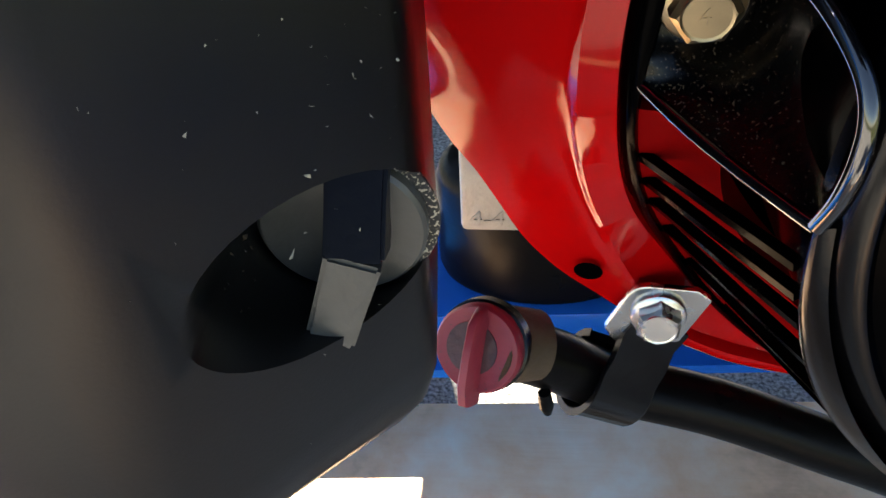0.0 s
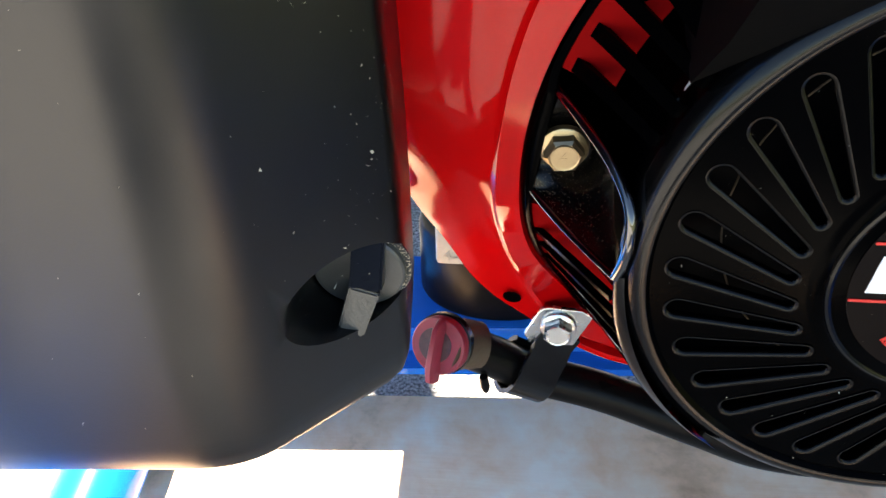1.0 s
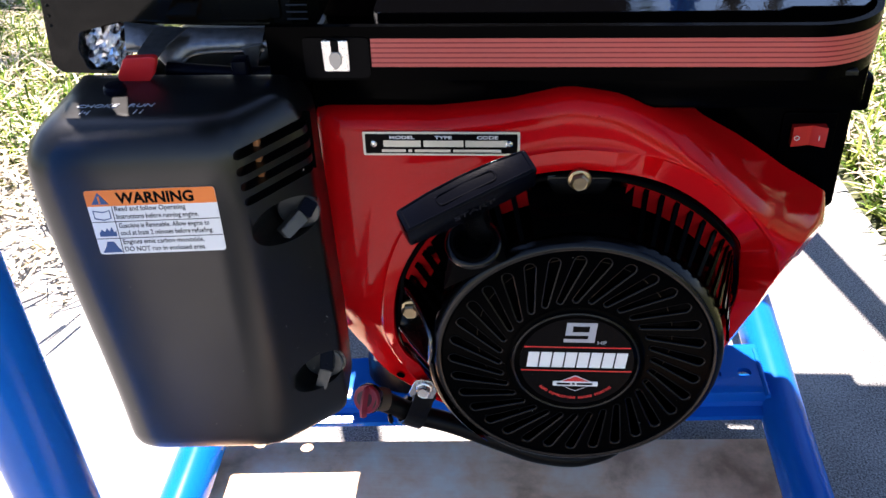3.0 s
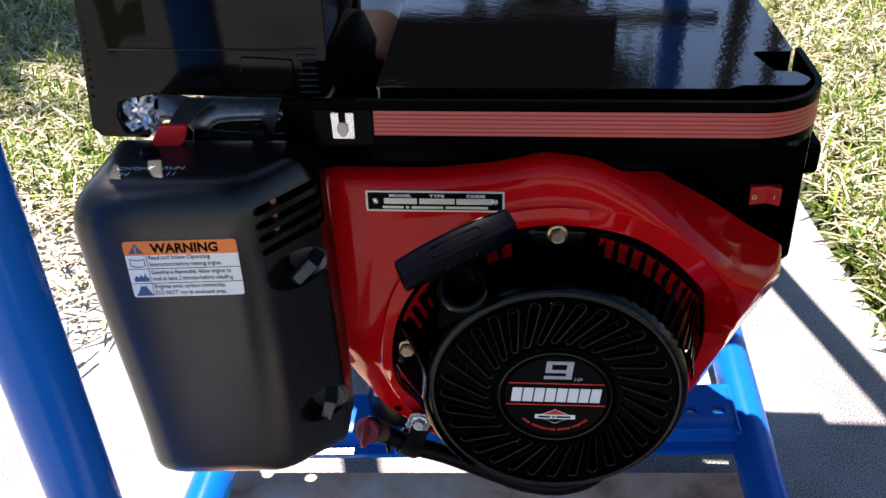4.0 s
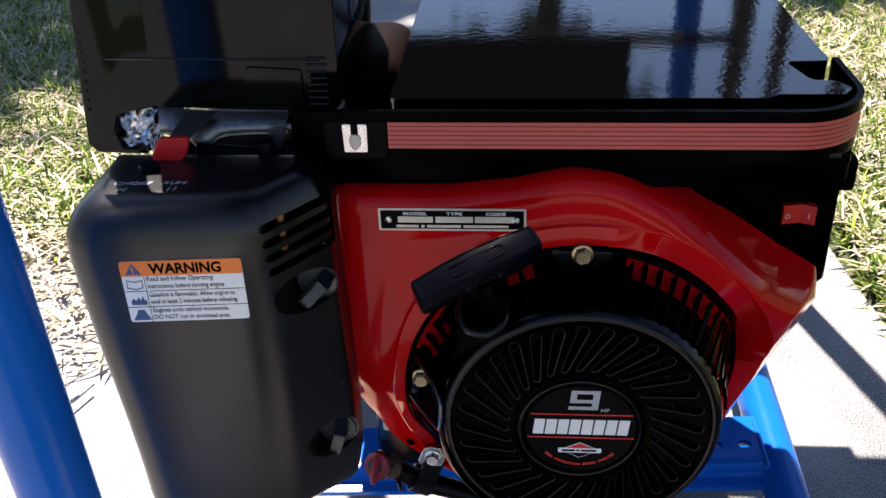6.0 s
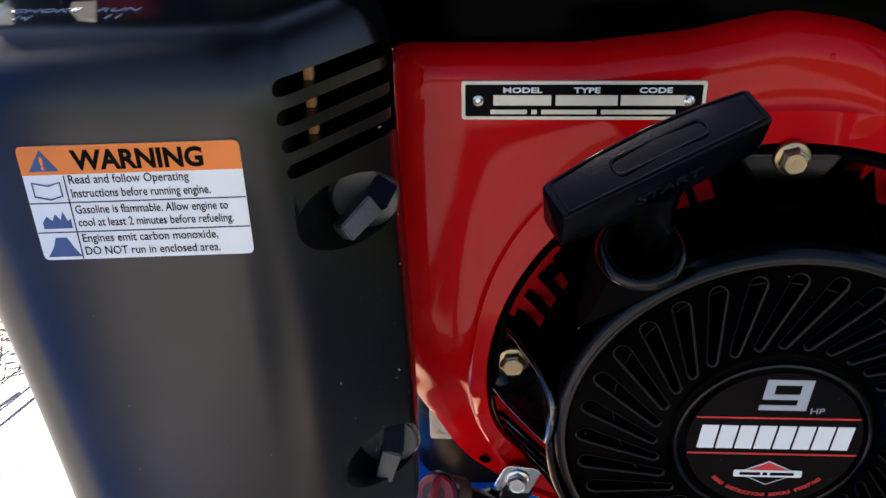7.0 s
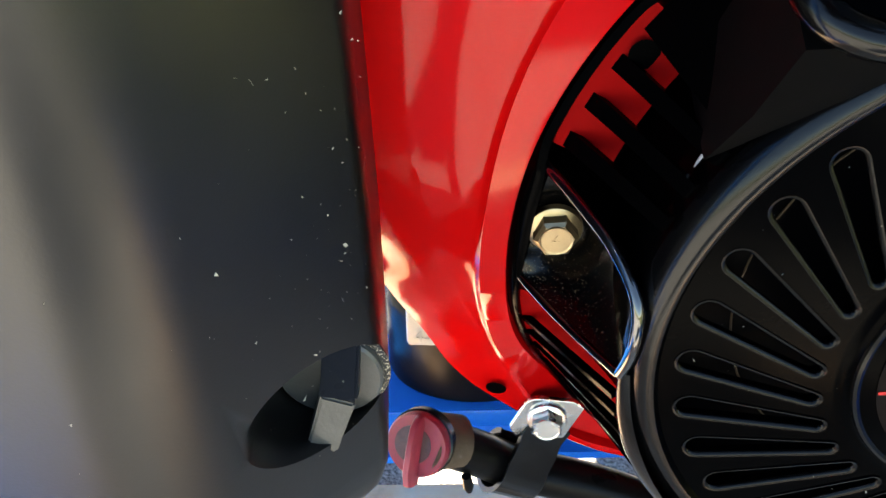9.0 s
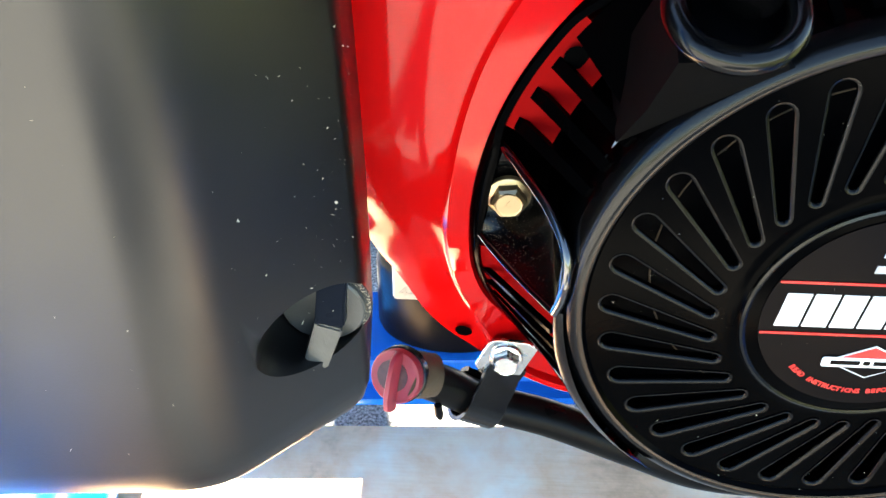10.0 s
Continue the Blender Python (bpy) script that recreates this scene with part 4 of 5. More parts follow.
def build_handle():
    """The pull handle, its rope and the guide on the starter."""
    a = Vector((0.877, 0.400, 0.265)).normalized()
    up = Vector((0.0, -0.47, 0.88))
    m = frame_at((0.0618, -0.0672, 0.4004), a, up)      # x along, y up, z to the front
    L, H, W = 0.0388, 0.0078, 0.0088
    sections = []
    for u in (-1, -0.985, -0.95, -0.5, 0, 0.5, 0.95, 0.985, 1):
        e = 0.0016 if abs(u) == 1 else 0.0004 if abs(u) > 0.98 else 0.0
        top = H - 0.0030 * u * u - e
        bot = -H - 0.0066 + e
        w = W - 0.0015 * u * u - e
        prof = rounded([(-w + 0.0012, bot), (w - 0.0012, bot), (w, top), (-w, top)], 0.0014, 3)
        sections.append([(u * L, p[1], p[0]) for p in prof])
    handle = part("pull_handle", moved(loft(sections), m), BLACK_HANDLE, engine, "black moulded pull-starter handle with a raised slot", smooth=35)
    # raised outline of the slot on its top
    slot = rounded([(-0.017, -0.0032), (0.017, -0.0032), (0.017, 0.0032), (-0.017, 0.0032)], 0.0032, 5)
    part("slot_outline", moved(tube([(p[0], H - 0.0001 - 0.0030 * (p[0] / L) ** 2, p[1]) for p in slot + slot[:2]], 0.0006, 6, cap=False), m), BLACK_HANDLE, handle)
    rim = []
    for u, sd in [(-0.93 + 1.86 * k / 12, 1) for k in range(13)] + [(0.93 - 1.86 * k / 12, -1) for k in range(13)]:
        rim.append((u * L, H - 0.0030 * u * u - 0.0001, sd * (W - 0.0015 * u * u - 0.0014)))
    part("rim_line", moved(tube(rim + rim[:1], 0.0005, 6, cap=False), m), BLACK_HANDLE, handle)
    lettering("letters", "START", 0.0062, BLACK_SATIN, handle, m @ pose(0, -0.0062, W - 0.0007), align="CENTER", depth=0.0004, stretch=1.35)
    part("stem", moved(tube([(0, -H + 0.001, 0), (0.001, -0.018, 0), (0.003, -0.040, 0.0), (0.004, -0.054, 0.0)], [0.0115, 0.0090, 0.0076, 0.0070], 20), m), BLACK_RIM, handle)
    # rope guide: a thick open lip on a squared neck that grows out of the drum
    g = Vector((0.0636, -0.0440, 0.3525))
    ax = Vector((0.0, -0.45, 0.89)).normalized()
    q = ax.to_track_quat("Z", "Y").to_matrix()
    ring = [g + q @ Vector((0.0134 * math.cos(2 * math.pi * i / 48), 0.0134 * math.sin(2 * math.pi * i / 48), 0)) for i in range(49)]
    part("rope_guide", tube(ring, 0.0034, 14, cap=False), BLACK_RIM, engine, "black ring that guides the starter rope")
    part("rope_cup", lathe([(0.0140, 0.0), (0.0125, -0.0005), (0.0095, -0.010), (0.0, -0.012)], g, ax, 28, cap=False), BLACK_INK, engine)
    neck = bmesh.new()
    loft([[(0.0440, -0.0300, 0.3080), (0.0840, -0.0330, 0.3330), (0.0840, -0.0060, 0.3330), (0.0440, -0.0040, 0.3150)],
          [(0.0485, -0.0400, 0.3240), (0.0800, -0.0400, 0.3365), (0.0800, -0.0120, 0.3420), (0.0485, -0.0120, 0.3340)],
          [(0.0520, -0.0485, 0.3415), (0.0760, -0.0480, 0.3430), (0.0750, -0.0240, 0.3520), (0.0520, -0.0240, 0.3520)]], bm=neck)
    bmesh.ops.bevel(neck, geom=[e for e in neck.edges if len(e.link_faces) == 2 and e.calc_face_angle(0) > 0.35], offset=0.0020, segments=3, affect="EDGES", profile=0.5)
    part("neck", neck, BLACK_MATT, engine, "squared black neck below the rope guide", smooth=50)


build_handle()


def build_name_plate():
    m = frame_at((0.0432, -0.0003, 0.3943), (1, 0, 0.0), (0, 0, 1)) @ Matrix.Diagonal((0.95, 1, 1, 1))
    pl = part("name_plate", moved(plate(0.0985, 0.0158, 0.0012, 0.0006), m), CREAM, engine, "small riveted metal name plate with blank fields", smooth=0)
    part("black_field", moved(plate(0.0955, 0.0130, 0.0008, 0.0002), m @ pose(0, 0, 0.0006)), BLACK_INK, pl, smooth=0)
    for x, w in ((-0.0245, 0.0235), (0.0015, 0.0250), (0.0290, 0.0275)):
        part("blank_field", moved(plate(w, 0.0042, 0.0002, 0.0002), m @ pose(x, 0.0002, 0.0008)), CREAM, pl, smooth=0)
    for x, s in ((-0.0245, "MODEL"), (0.0015, "TYPE"), (0.0290, "CODE")):
        lettering("letters", s, 0.0030, WHITE_INK, pl, m @ pose(x, 0.0033, 0.0009), align="CENTER", depth=0.0001, stretch=1.6, bold=0.00008)
    x = -0.0375
    for w in (0.0150, 0.0022, 0.0225, 0.0300):
        part("maker_dash", moved(plate(w, 0.0018, 0.0002, 0.0002), m @ pose(x + w / 2, -0.0046, 0.0008)), CREAM, pl, smooth=0)
        x += w + 0.0018
    for x in (-0.0425, 0.0425):
        part("rivet", moved(lathe([(0.0024, 0.0), (0.0022, 0.0008), (0.0012, 0.0012), (0.0009, 0.0006)], (x, 0.0002, 0.0008), (0, 0, 1), 20), m), ZINC, pl)


build_name_plate()


# ---------------------------------------------------------------- air cleaner
FACE = math.atan(0.088)


def face_y(x):
    return -0.0832 + 0.088 * (x + 0.069)


def build_air_cleaner():
    def outline(z):
        k = smoothstep(0.22, 0.43, z)
        left = -0.1580 - 0.0130 * k
        right = -0.0232 - 0.0042 * smoothstep(0.25, 0.43, z)
        pts = [(left, 0.002), (left, face_y(left)), (-0.0600, face_y(-0.0600)), (right, -0.0370), (right - 0.0031, 0.002)]
        return rounded(pts, [0.0, 0.022, 0.034, 0.010, 0.0], 12)
    levels = [(0.2160, 0.0125), (0.2166, 0.0090), (0.2185, 0.0050), (0.2220, 0.0020), (0.2270, 0.0004), (0.2320, 0.0)] + [(0.2320 + 0.186 * i / 8, 0.0) for i in range(1, 9)] + \
             [(0.4270, 0.0012), (0.4350, 0.0045), (0.4410, 0.0095), (0.4445, 0.0150), (0.4460, 0.0200), (0.4465, 0.0260)]
    def shrunk(pts, d):
        return [(-0.0960 + (p[0] + 0.0960) * (1 - d / 0.074), -0.0450 + (p[1] + 0.0450) * (1 - d / 0.047)) for p in pts]
    # the lower edge runs down a little towards the back
    bm = loft([[(p[0], p[1], z - 0.20 * (p[1] + 0.086) * (1 - smoothstep(0.216, 0.262, z))) for p in shrunk(outline(z), d)] for z, d in levels])
    cutter = bmesh.new()
    for mx, mz, fx, fz in ((-0.0350, 0.2588, -0.0350, 0.2535), (-0.0405, 0.3757, -0.0385, 0.3715)):
        # a round pocket that slants down into the cover
        rings = []
        for y, r in ((-0.1200, 0.0146), (-0.0600, 0.0138), (-0.0362, 0.0136)):
            k = (y + 0.0600) / 0.0238
            cx, cz = mx + (fx - mx) * k, mz + (fz - mz) * k
            rings.append([(cx + r * math.cos(2 * math.pi * i / 40), y, cz + r * math.sin(2 * math.pi * i / 40)) for i in range(40)])
        loft(rings, bm=cutter)
    for i in range(4):
        z = 0.4275 - 0.0094 * i
        o = rounded([(-0.0585 + 0.0006 * i, z - 0.0027), (-0.0245, z - 0.0027), (-0.0245, z + 0.0027), (-0.0585 + 0.0006 * i, z + 0.0027)], 0.0028, 4)
        slab(o, -0.12, -0.030 + 0.0002 * i, bm=cutter)
    cover = mesh_part("air_cleaner_cover", cut(bm, cutter), BLACK_SATIN, engine, "black satin plastic air cleaner cover with cooling slots and a warning decal", smooth=40)
    # black plate on the slot floors, added for the shade of the hollow
    part("slot_shade", box(-0.0590, -0.0262, -0.0320, -0.0308, 0.3955, 0.4310, 0.0002), BLACK_VOID, cover, "black plate standing in for the shade inside the cover's slots")
    part("filter_edge", box(-0.0520, -0.0490, -0.060, -0.055, 0.404, 0.432, 0.0005), TAN, cover, "tan filter edge inside the slots")

    def knob(c, top, kink, tip):
        """A round disc with a bar grip: navy over the disc, then a worn pale tip."""
        k = part("knob", lathe([(0.0124, -0.004), (0.0124, 0.0010), (0.0118, 0.0016), (0.0, 0.0018)], c, (0, -1, 0), 48, cap=False), GREY_KNOB, engine, "worn grey-black cover knob with a bar grip")

        def bar(p, q, w0, w1):
            p, q = Vector(p), Vector(q)
            d = (q - p).normalized()
            side = d.cross(Vector((0, -1, 0))).normalized()
            nrm = side.cross(d).normalized()
            if nrm.y > 0:
                nrm = -nrm
            bm = loft([[e - side * w, e + side * w, e + side * w - nrm * 0.0085, e - side * w - nrm * 0.0085] for e, w in ((p, w0), ((p + q) / 2, (w0 + w1) / 2 * 0.98), (q, w1))])
            bmesh.ops.bevel(bm, geom=bm.edges[:], offset=0.0006, segments=2, affect="EDGES")
            return bm
        part("grip", bar(top, kink, 0.0043, 0.0043), NAVY_GRIP, k)
        part("grip_tip", bar(kink, tip, 0.0041, 0.0036), GREY_KNOB, k, "pale worn tip of the grip")
    knob((-0.0355, -0.0378, 0.2530), (-0.0318, -0.0415, 0.2665), (-0.0325, -0.0480, 0.2545), (-0.0368, -0.0515, 0.2416))
    knob((-0.0380, -0.0378, 0.3712), (-0.0285, -0.0425, 0.3805), (-0.0325, -0.0490, 0.3745), (-0.0418, -0.0600, 0.3680))
    # dirt caked in the lower pocket
    part("pocket_dirt", lathe([(0.0138, 0.0), (0.0138, 0.0006), (0.0, 0.0007)], (-0.0352, -0.0364, 0.2533), (0, -1, 0), 36), DIRTY, engine, "dry dirt in the knob pocket")
    # pale dust on the cover, tan grit in the lower pocket
    rng = random.Random(11)
    for name, mat, count in (("dust_specks", DUST, 130), ("grit", BROWN, 150)):
        bm = bmesh.new()
        for _ in range(count):
            if name == "grit":
                a, y = rng.gauss(math.radians(195), 0.45), rng.uniform(-0.055, -0.0375)
                k = (y + 0.0600) / 0.0238
                p = Vector((-0.0350 + 0.0139 * math.cos(a), y, 0.2588 - 0.0053 * k + 0.0139 * math.sin(a)))
            elif rng.random() < 0.75:
                x, z = -0.0235 - abs(rng.gauss(0, 0.011)), rng.gauss(0.300, 0.030)
                p = Vector((max(x, -0.058), 0, z))
                p.y = -0.0370 + 1.23 * (p.x + 0.0225)
            else:
                x, z = rng.uniform(-0.15, -0.066), rng.uniform(0.24, 0.37)
                p = Vector((x, face_y(x), z))
            s = rng.uniform(0.00006, 0.00024) if rng.random() < 0.9 else rng.uniform(0.0003, 0.0005)
            d = [Vector((rng.gauss(0, s), rng.gauss(0, s * 0.5), rng.gauss(0, s))) for _ in range(4)]
            v = [bm.verts.new(p + e) for e in d]
            for t in ((0, 1, 2), (0, 1, 3), (0, 2, 3), (1, 2, 3)):
                bm.faces.new([v[i] for i in t])
        tagged(part(name, bm, mat, cover, smooth=0), kind="stuff")
    # warning decal
    m = frame_at((-0.1028, face_y(-0.1028) - 0.0001, 0.3942), (math.cos(FACE), math.sin(FACE), 0.0), (0, 0, 1))
    W, Hh = 0.0682, 0.0405
    decal = part("warning_decal", moved(plate(W, Hh, 0.0022, 0.0003), m), WHITE_INK, engine, "white and orange printed warning decal", smooth=0)
    head = rounded([(-W / 2, 0.0105), (W / 2, 0.0105), (W / 2, Hh / 2), (-W / 2, Hh / 2)], [0.0, 0.0, 0.0022, 0.0022], 4)
    part("orange_band", moved(loft([[(p[0], p[1], 0.0003) for p in head], [(p[0], p[1], 0.0005) for p in head]]), m), ORANGE_INK, decal, smooth=0)
    lettering("letters", "WARNING", 0.0090, BLACK_INK, decal, m @ pose(-0.0175, 0.0122, 0.0006), depth=0.0001, bold=0.0003, stretch=0.92)
    tri = [(-0.0315, 0.0118), (-0.0225, 0.0118), (-0.0270, 0.0190)]
    part("triangle", moved(loft([[(p[0], p[1], 0.0005) for p in tri], [(p[0], p[1], 0.0007) for p in tri]]), m), BLUE_INK, decal, smooth=0)
    lettering("letters", "!", 0.0058, ORANGE_INK, decal, m @ pose(-0.0270, 0.0126, 0.0008), align="CENTER", depth=0.0001, bold=0.0002)
    lines = [("Read and follow Operating", 0.0072), ("Instructions before running engine.", 0.0024), ("Gasoline is flammable. Allow engine to", -0.0034),
             ("cool at least 2 minutes before refueling.", -0.0080), ("Engines emit carbon monoxide,", -0.0138), ("DO NOT run in enclosed area.", -0.0186)]
    for s, z in lines:
        lettering("letters", s, 0.0043, BLACK_INK, decal, m @ pose(-0.0205, z, 0.0004), depth=0.0001, stretch=0.72 if len(s) > 30 else 0.80)
    for z in (0.0006, -0.0100):
        part("rule", moved(plate(W - 0.0004, 0.0003, 0.0001, 0.0002), m @ pose(0, z, 0.0003)), BLACK_INK, decal, smooth=0)
    part("rule", moved(plate(0.0003, 0.0300, 0.0001, 0.0002), m @ pose(-0.0215, -0.005, 0.0003)), BLACK_INK, decal, smooth=0)
    # small pictograms: open book, flames, hazard
    book = [(-0.0318, 0.0030), (-0.0270, 0.0018), (-0.0232, 0.0030), (-0.0232, 0.0078), (-0.0270, 0.0066), (-0.0318, 0.0078)]
    part("book_sign", moved(tube([(p[0], p[1], 0.0004) for p in book + book[:1]] + [(-0.0270, 0.0018, 0.0004)], 0.0003, 6), m), BLUE_INK, decal)
    fl = [(-0.0315, -0.0085), (-0.0225, -0.0085), (-0.0225, -0.0052), (-0.0236, -0.0060), (-0.0246, -0.0026), (-0.0258, -0.0056), (-0.0272, -0.0034), (-0.0284, -0.0058), (-0.0300, -0.0042), (-0.0315, -0.0062)]
    part("flame_sign", moved(loft([[(p[0], p[1], 0.0003) for p in fl], [(p[0], p[1], 0.0005) for p in fl]]), m), BLUE_INK, decal, smooth=0)
    hz = [(-0.0325, -0.0190), (-0.0218, -0.0190), (-0.0238, -0.0155), (-0.0252, -0.0120), (-0.0288, -0.0120), (-0.0302, -0.0155)]
    part("gas_sign", moved(loft([[(p[0], p[1], 0.0003) for p in hz], [(p[0], p[1], 0.0005) for p in hz]]), m), BLUE_INK, decal, smooth=0)
    # choke and run marks on the top shoulder
    m2 = frame_at((-0.1462, -0.0622, 0.4458), (1, 0.05, 0), (0, 1, 0.0))
    lettering("letters", "CHOKE", 0.0052, SILVER_INK, cover, m2 @ pose(0.002, 0.003, 0.001), depth=0.0002, stretch=1.25, shear=0.2)
    lettering("letters", "RUN", 0.0052, SILVER_INK, cover, m2 @ pose(0.0298, 0.003, 0.001), depth=0.0002, stretch=1.25, shear=0.2)
    lettering("letters", "I\u2022I", 0.0062, SILVER_INK, cover, m2 @ pose(0.006, -0.0048, 0.001), depth=0.0002, shear=0.2)
    lettering("letters", "I I", 0.0062, SILVER_INK, cover, m2 @ pose(0.0345, -0.0048, 0.001), depth=0.0002, shear=0.2)
    return cover


build_air_cleaner()


# ---------------------------------------------------------------- oil filler, clip, foot
def build_filler():
    line = curve_points([(-0.0150, 0.0100, 0.1745), (0.0000, 0.0150, 0.1620), (0.0150, 0.0185, 0.1500), (0.0430, 0.0180, 0.1415), (0.0800, 0.0170, 0.1250), (0.1100, 0.0180, 0.1110), (0.1450, 0.0220, 0.1060), (0.1750, 0.0400, 0.1120), (0.1880, 0.0900, 0.1350)], 8)
    filler = part("oil_filler_tube", tube(line, 0.0078, 18), RUBBER, engine, "black oil filler tube sweeping under the starter")
    d = Vector((-0.34, -0.80, 0.50)).normalized()
    c = Vector((-0.0182, 0.0050, 0.1785))
    part("sleeve", tube([c - d * 0.003 + Vector((0.0115, 0.0055, -0.0065)), c - d * 0.004 + Vector((0.005, 0.002, -0.003)), c], [0.0086, 0.0093, 0.0093], 24), BROWN, engine, "brown stained sleeve")
    cap = part("oil_cap", lathe([(0.0096, -0.001), (0.0104, 0.0), (0.0105, 0.0026), (0.0099, 0.0036), (0.0080, 0.0032), (0.0, 0.0034)], c, d, 44, cap=False), CAP_RED, engine, "dull red oil filler cap with a finger grip")
    part("seal", lathe([(0.0100, -0.0040), (0.0110, -0.0036), (0.0110, -0.0004), (0.0100, 0.0002)], c, d, 40), BLACK_RIM, cap, "black rubber seal ring")
    up = Vector((-0.07, -0.05, 1)) - d * Vector((-0.07, -0.05, 1)).dot(d)
    m = frame_at(c + d * 0.0030, up.cross(d).normalized(), up)
    grip = [[(u * w, v, h if abs(u) < 1 else h - 0.0014) for u in (-1, -0.55, 0.55, 1)] + [(w * 1.25, v, -0.001), (-w * 1.25, v, -0.001)]
            for v, w, h in ((-0.0136, 0.0011, 0.0022), (-0.0128, 0.0016, 0.0040), (-0.0080, 0.0016, 0.0062), (0.0, 0.0015, 0.0066), (0.0070, 0.0015, 0.0058), (0.0096, 0.0012, 0.0034), (0.0101, 0.0012, 0.0015))]
    part("finger_grip", moved(loft(grip), m), CAP_RED, cap)
    part("oil_stain", lathe([(0.0062, 0.0), (0.0062, 0.00025), (0.0, 0.0003)], c + d * 0.0033 - m.to_3x3().col[0] * 0.0012, d, 28), CAP_STAIN, cap, "dark oily dirt round the grip")
    part("drip", tube([(-0.0035, 0.0060, 0.1610), (-0.0028, 0.0060, 0.1560), (-0.0024, 0.0062, 0.1530)], [0.0016, 0.0019, 0.0011], 12), RUBBER, engine, "dark drip of old oil")
    # black clip: a loop round the tube and a strap that runs up under its plated tab
    cd = Vector((0.86, 0.14, -0.49)).normalized()
    cc = Vector((0.0125, 0.0180, 0.1525))
    cu = Vector((0.49, 0.0, 0.86)) - cd * Vector((0.49, 0.0, 0.86)).dot(cd)
    cu.normalize()
    cn = cd.cross(cu)
    cn = cn if cn.y < 0 else -cn
    arc = [(math.sin(radians(a)), math.cos(radians(a))) for a in range(48, -230, -16)]
    path = [(0.0240, 0.0012), (0.0180, 0.0018), (0.0132, 0.0052)]
    outer = path + [(0.0108 * p, 0.0108 * q) for p, q in arc]
    inner = [(0.0238, -0.0004), (0.0174, 0.0002), (0.0118, 0.0036)] + [(0.0090 * p, 0.0090 * q) for p, q in arc]
    ring = outer + inner[::-1]
    part("pipe_clip", loft([[cc + cd * (k * 0.0080) + cu * (p * g) + cn * (q * g) for p, q in ring] for k, g in ((-1, 1.05), (-0.93, 1.0), (0.93, 1.0), (1, 0.97))]), BLACK_VINYL, engine, "black vinyl pipe clip looped round the tube", smooth=50)
    tab = rounded([(0.0105, 0.1735), (0.0165, 0.1880), (0.0310, 0.1865), (0.0345, 0.1835), (0.0285, 0.1690), (0.0130, 0.1690)], [0.001, 0.0045, 0.001, 0.001, 0.001, 0.001], 4)
    part("clip_tab", slab(tab, 0.0160, 0.0176, 0.0004), ZINC, engine, "bright zinc-plated clip tab")
    hex_bolt(engine, (0.0225, 0.0160, 0.1792), (-0.05, -1, 0.1), ZINC, af=0.0096, flange=0.0066, turn=0.5, label="bright zinc hexagon bolt")
    # cast foot of the crankcase above the rubber mount
    foot = part("engine_foot", box(-0.0300, 0.035, 0.101, 0.170, 0.128, 0.176, 0.002), CAST, engine, "rough cast aluminium engine foot with stamped figures")
    lettering("stamp", "4-4 3", 0.0090, CAST, foot, frame_at((-0.0270, 0.1009, 0.1310), (1, 0, 0), (0, 0, 1)), depth=0.0003)
    part("engine_foot", box(0.180, 0.250, 0.108, 0.170, 0.128, 0.176, 0.002), CAST, engine)
    # unseen blocks for the engine's body, sized by the shade they should cast
    part("cylinder_block", box(-0.083, -0.030, 0.060, 0.265, 0.240, 0.420, 0.010), BLACK_INK, engine, "dark cylinder and intake behind the air cleaner")
    part("intake", box(-0.150, -0.084, 0.030, 0.165, 0.250, 0.420, 0.010), BLACK_INK, engine, "dark intake housing behind the air cleaner")
    # unseen block, added to keep a stripe of sun off the board
    part("crankcase_shade_block", box(-0.029, 0.0590, 0.105, 0.200, 0.178, 0.330, 0.006), BLACK_INK, engine, "unseen block added beside the crankcase to shade the board")
    part("crankcase", box(0.060, 0.235, 0.105, 0.300, 0.150, 0.330, 0.012), BLACK_INK, engine, "dark crankcase block")


build_filler()


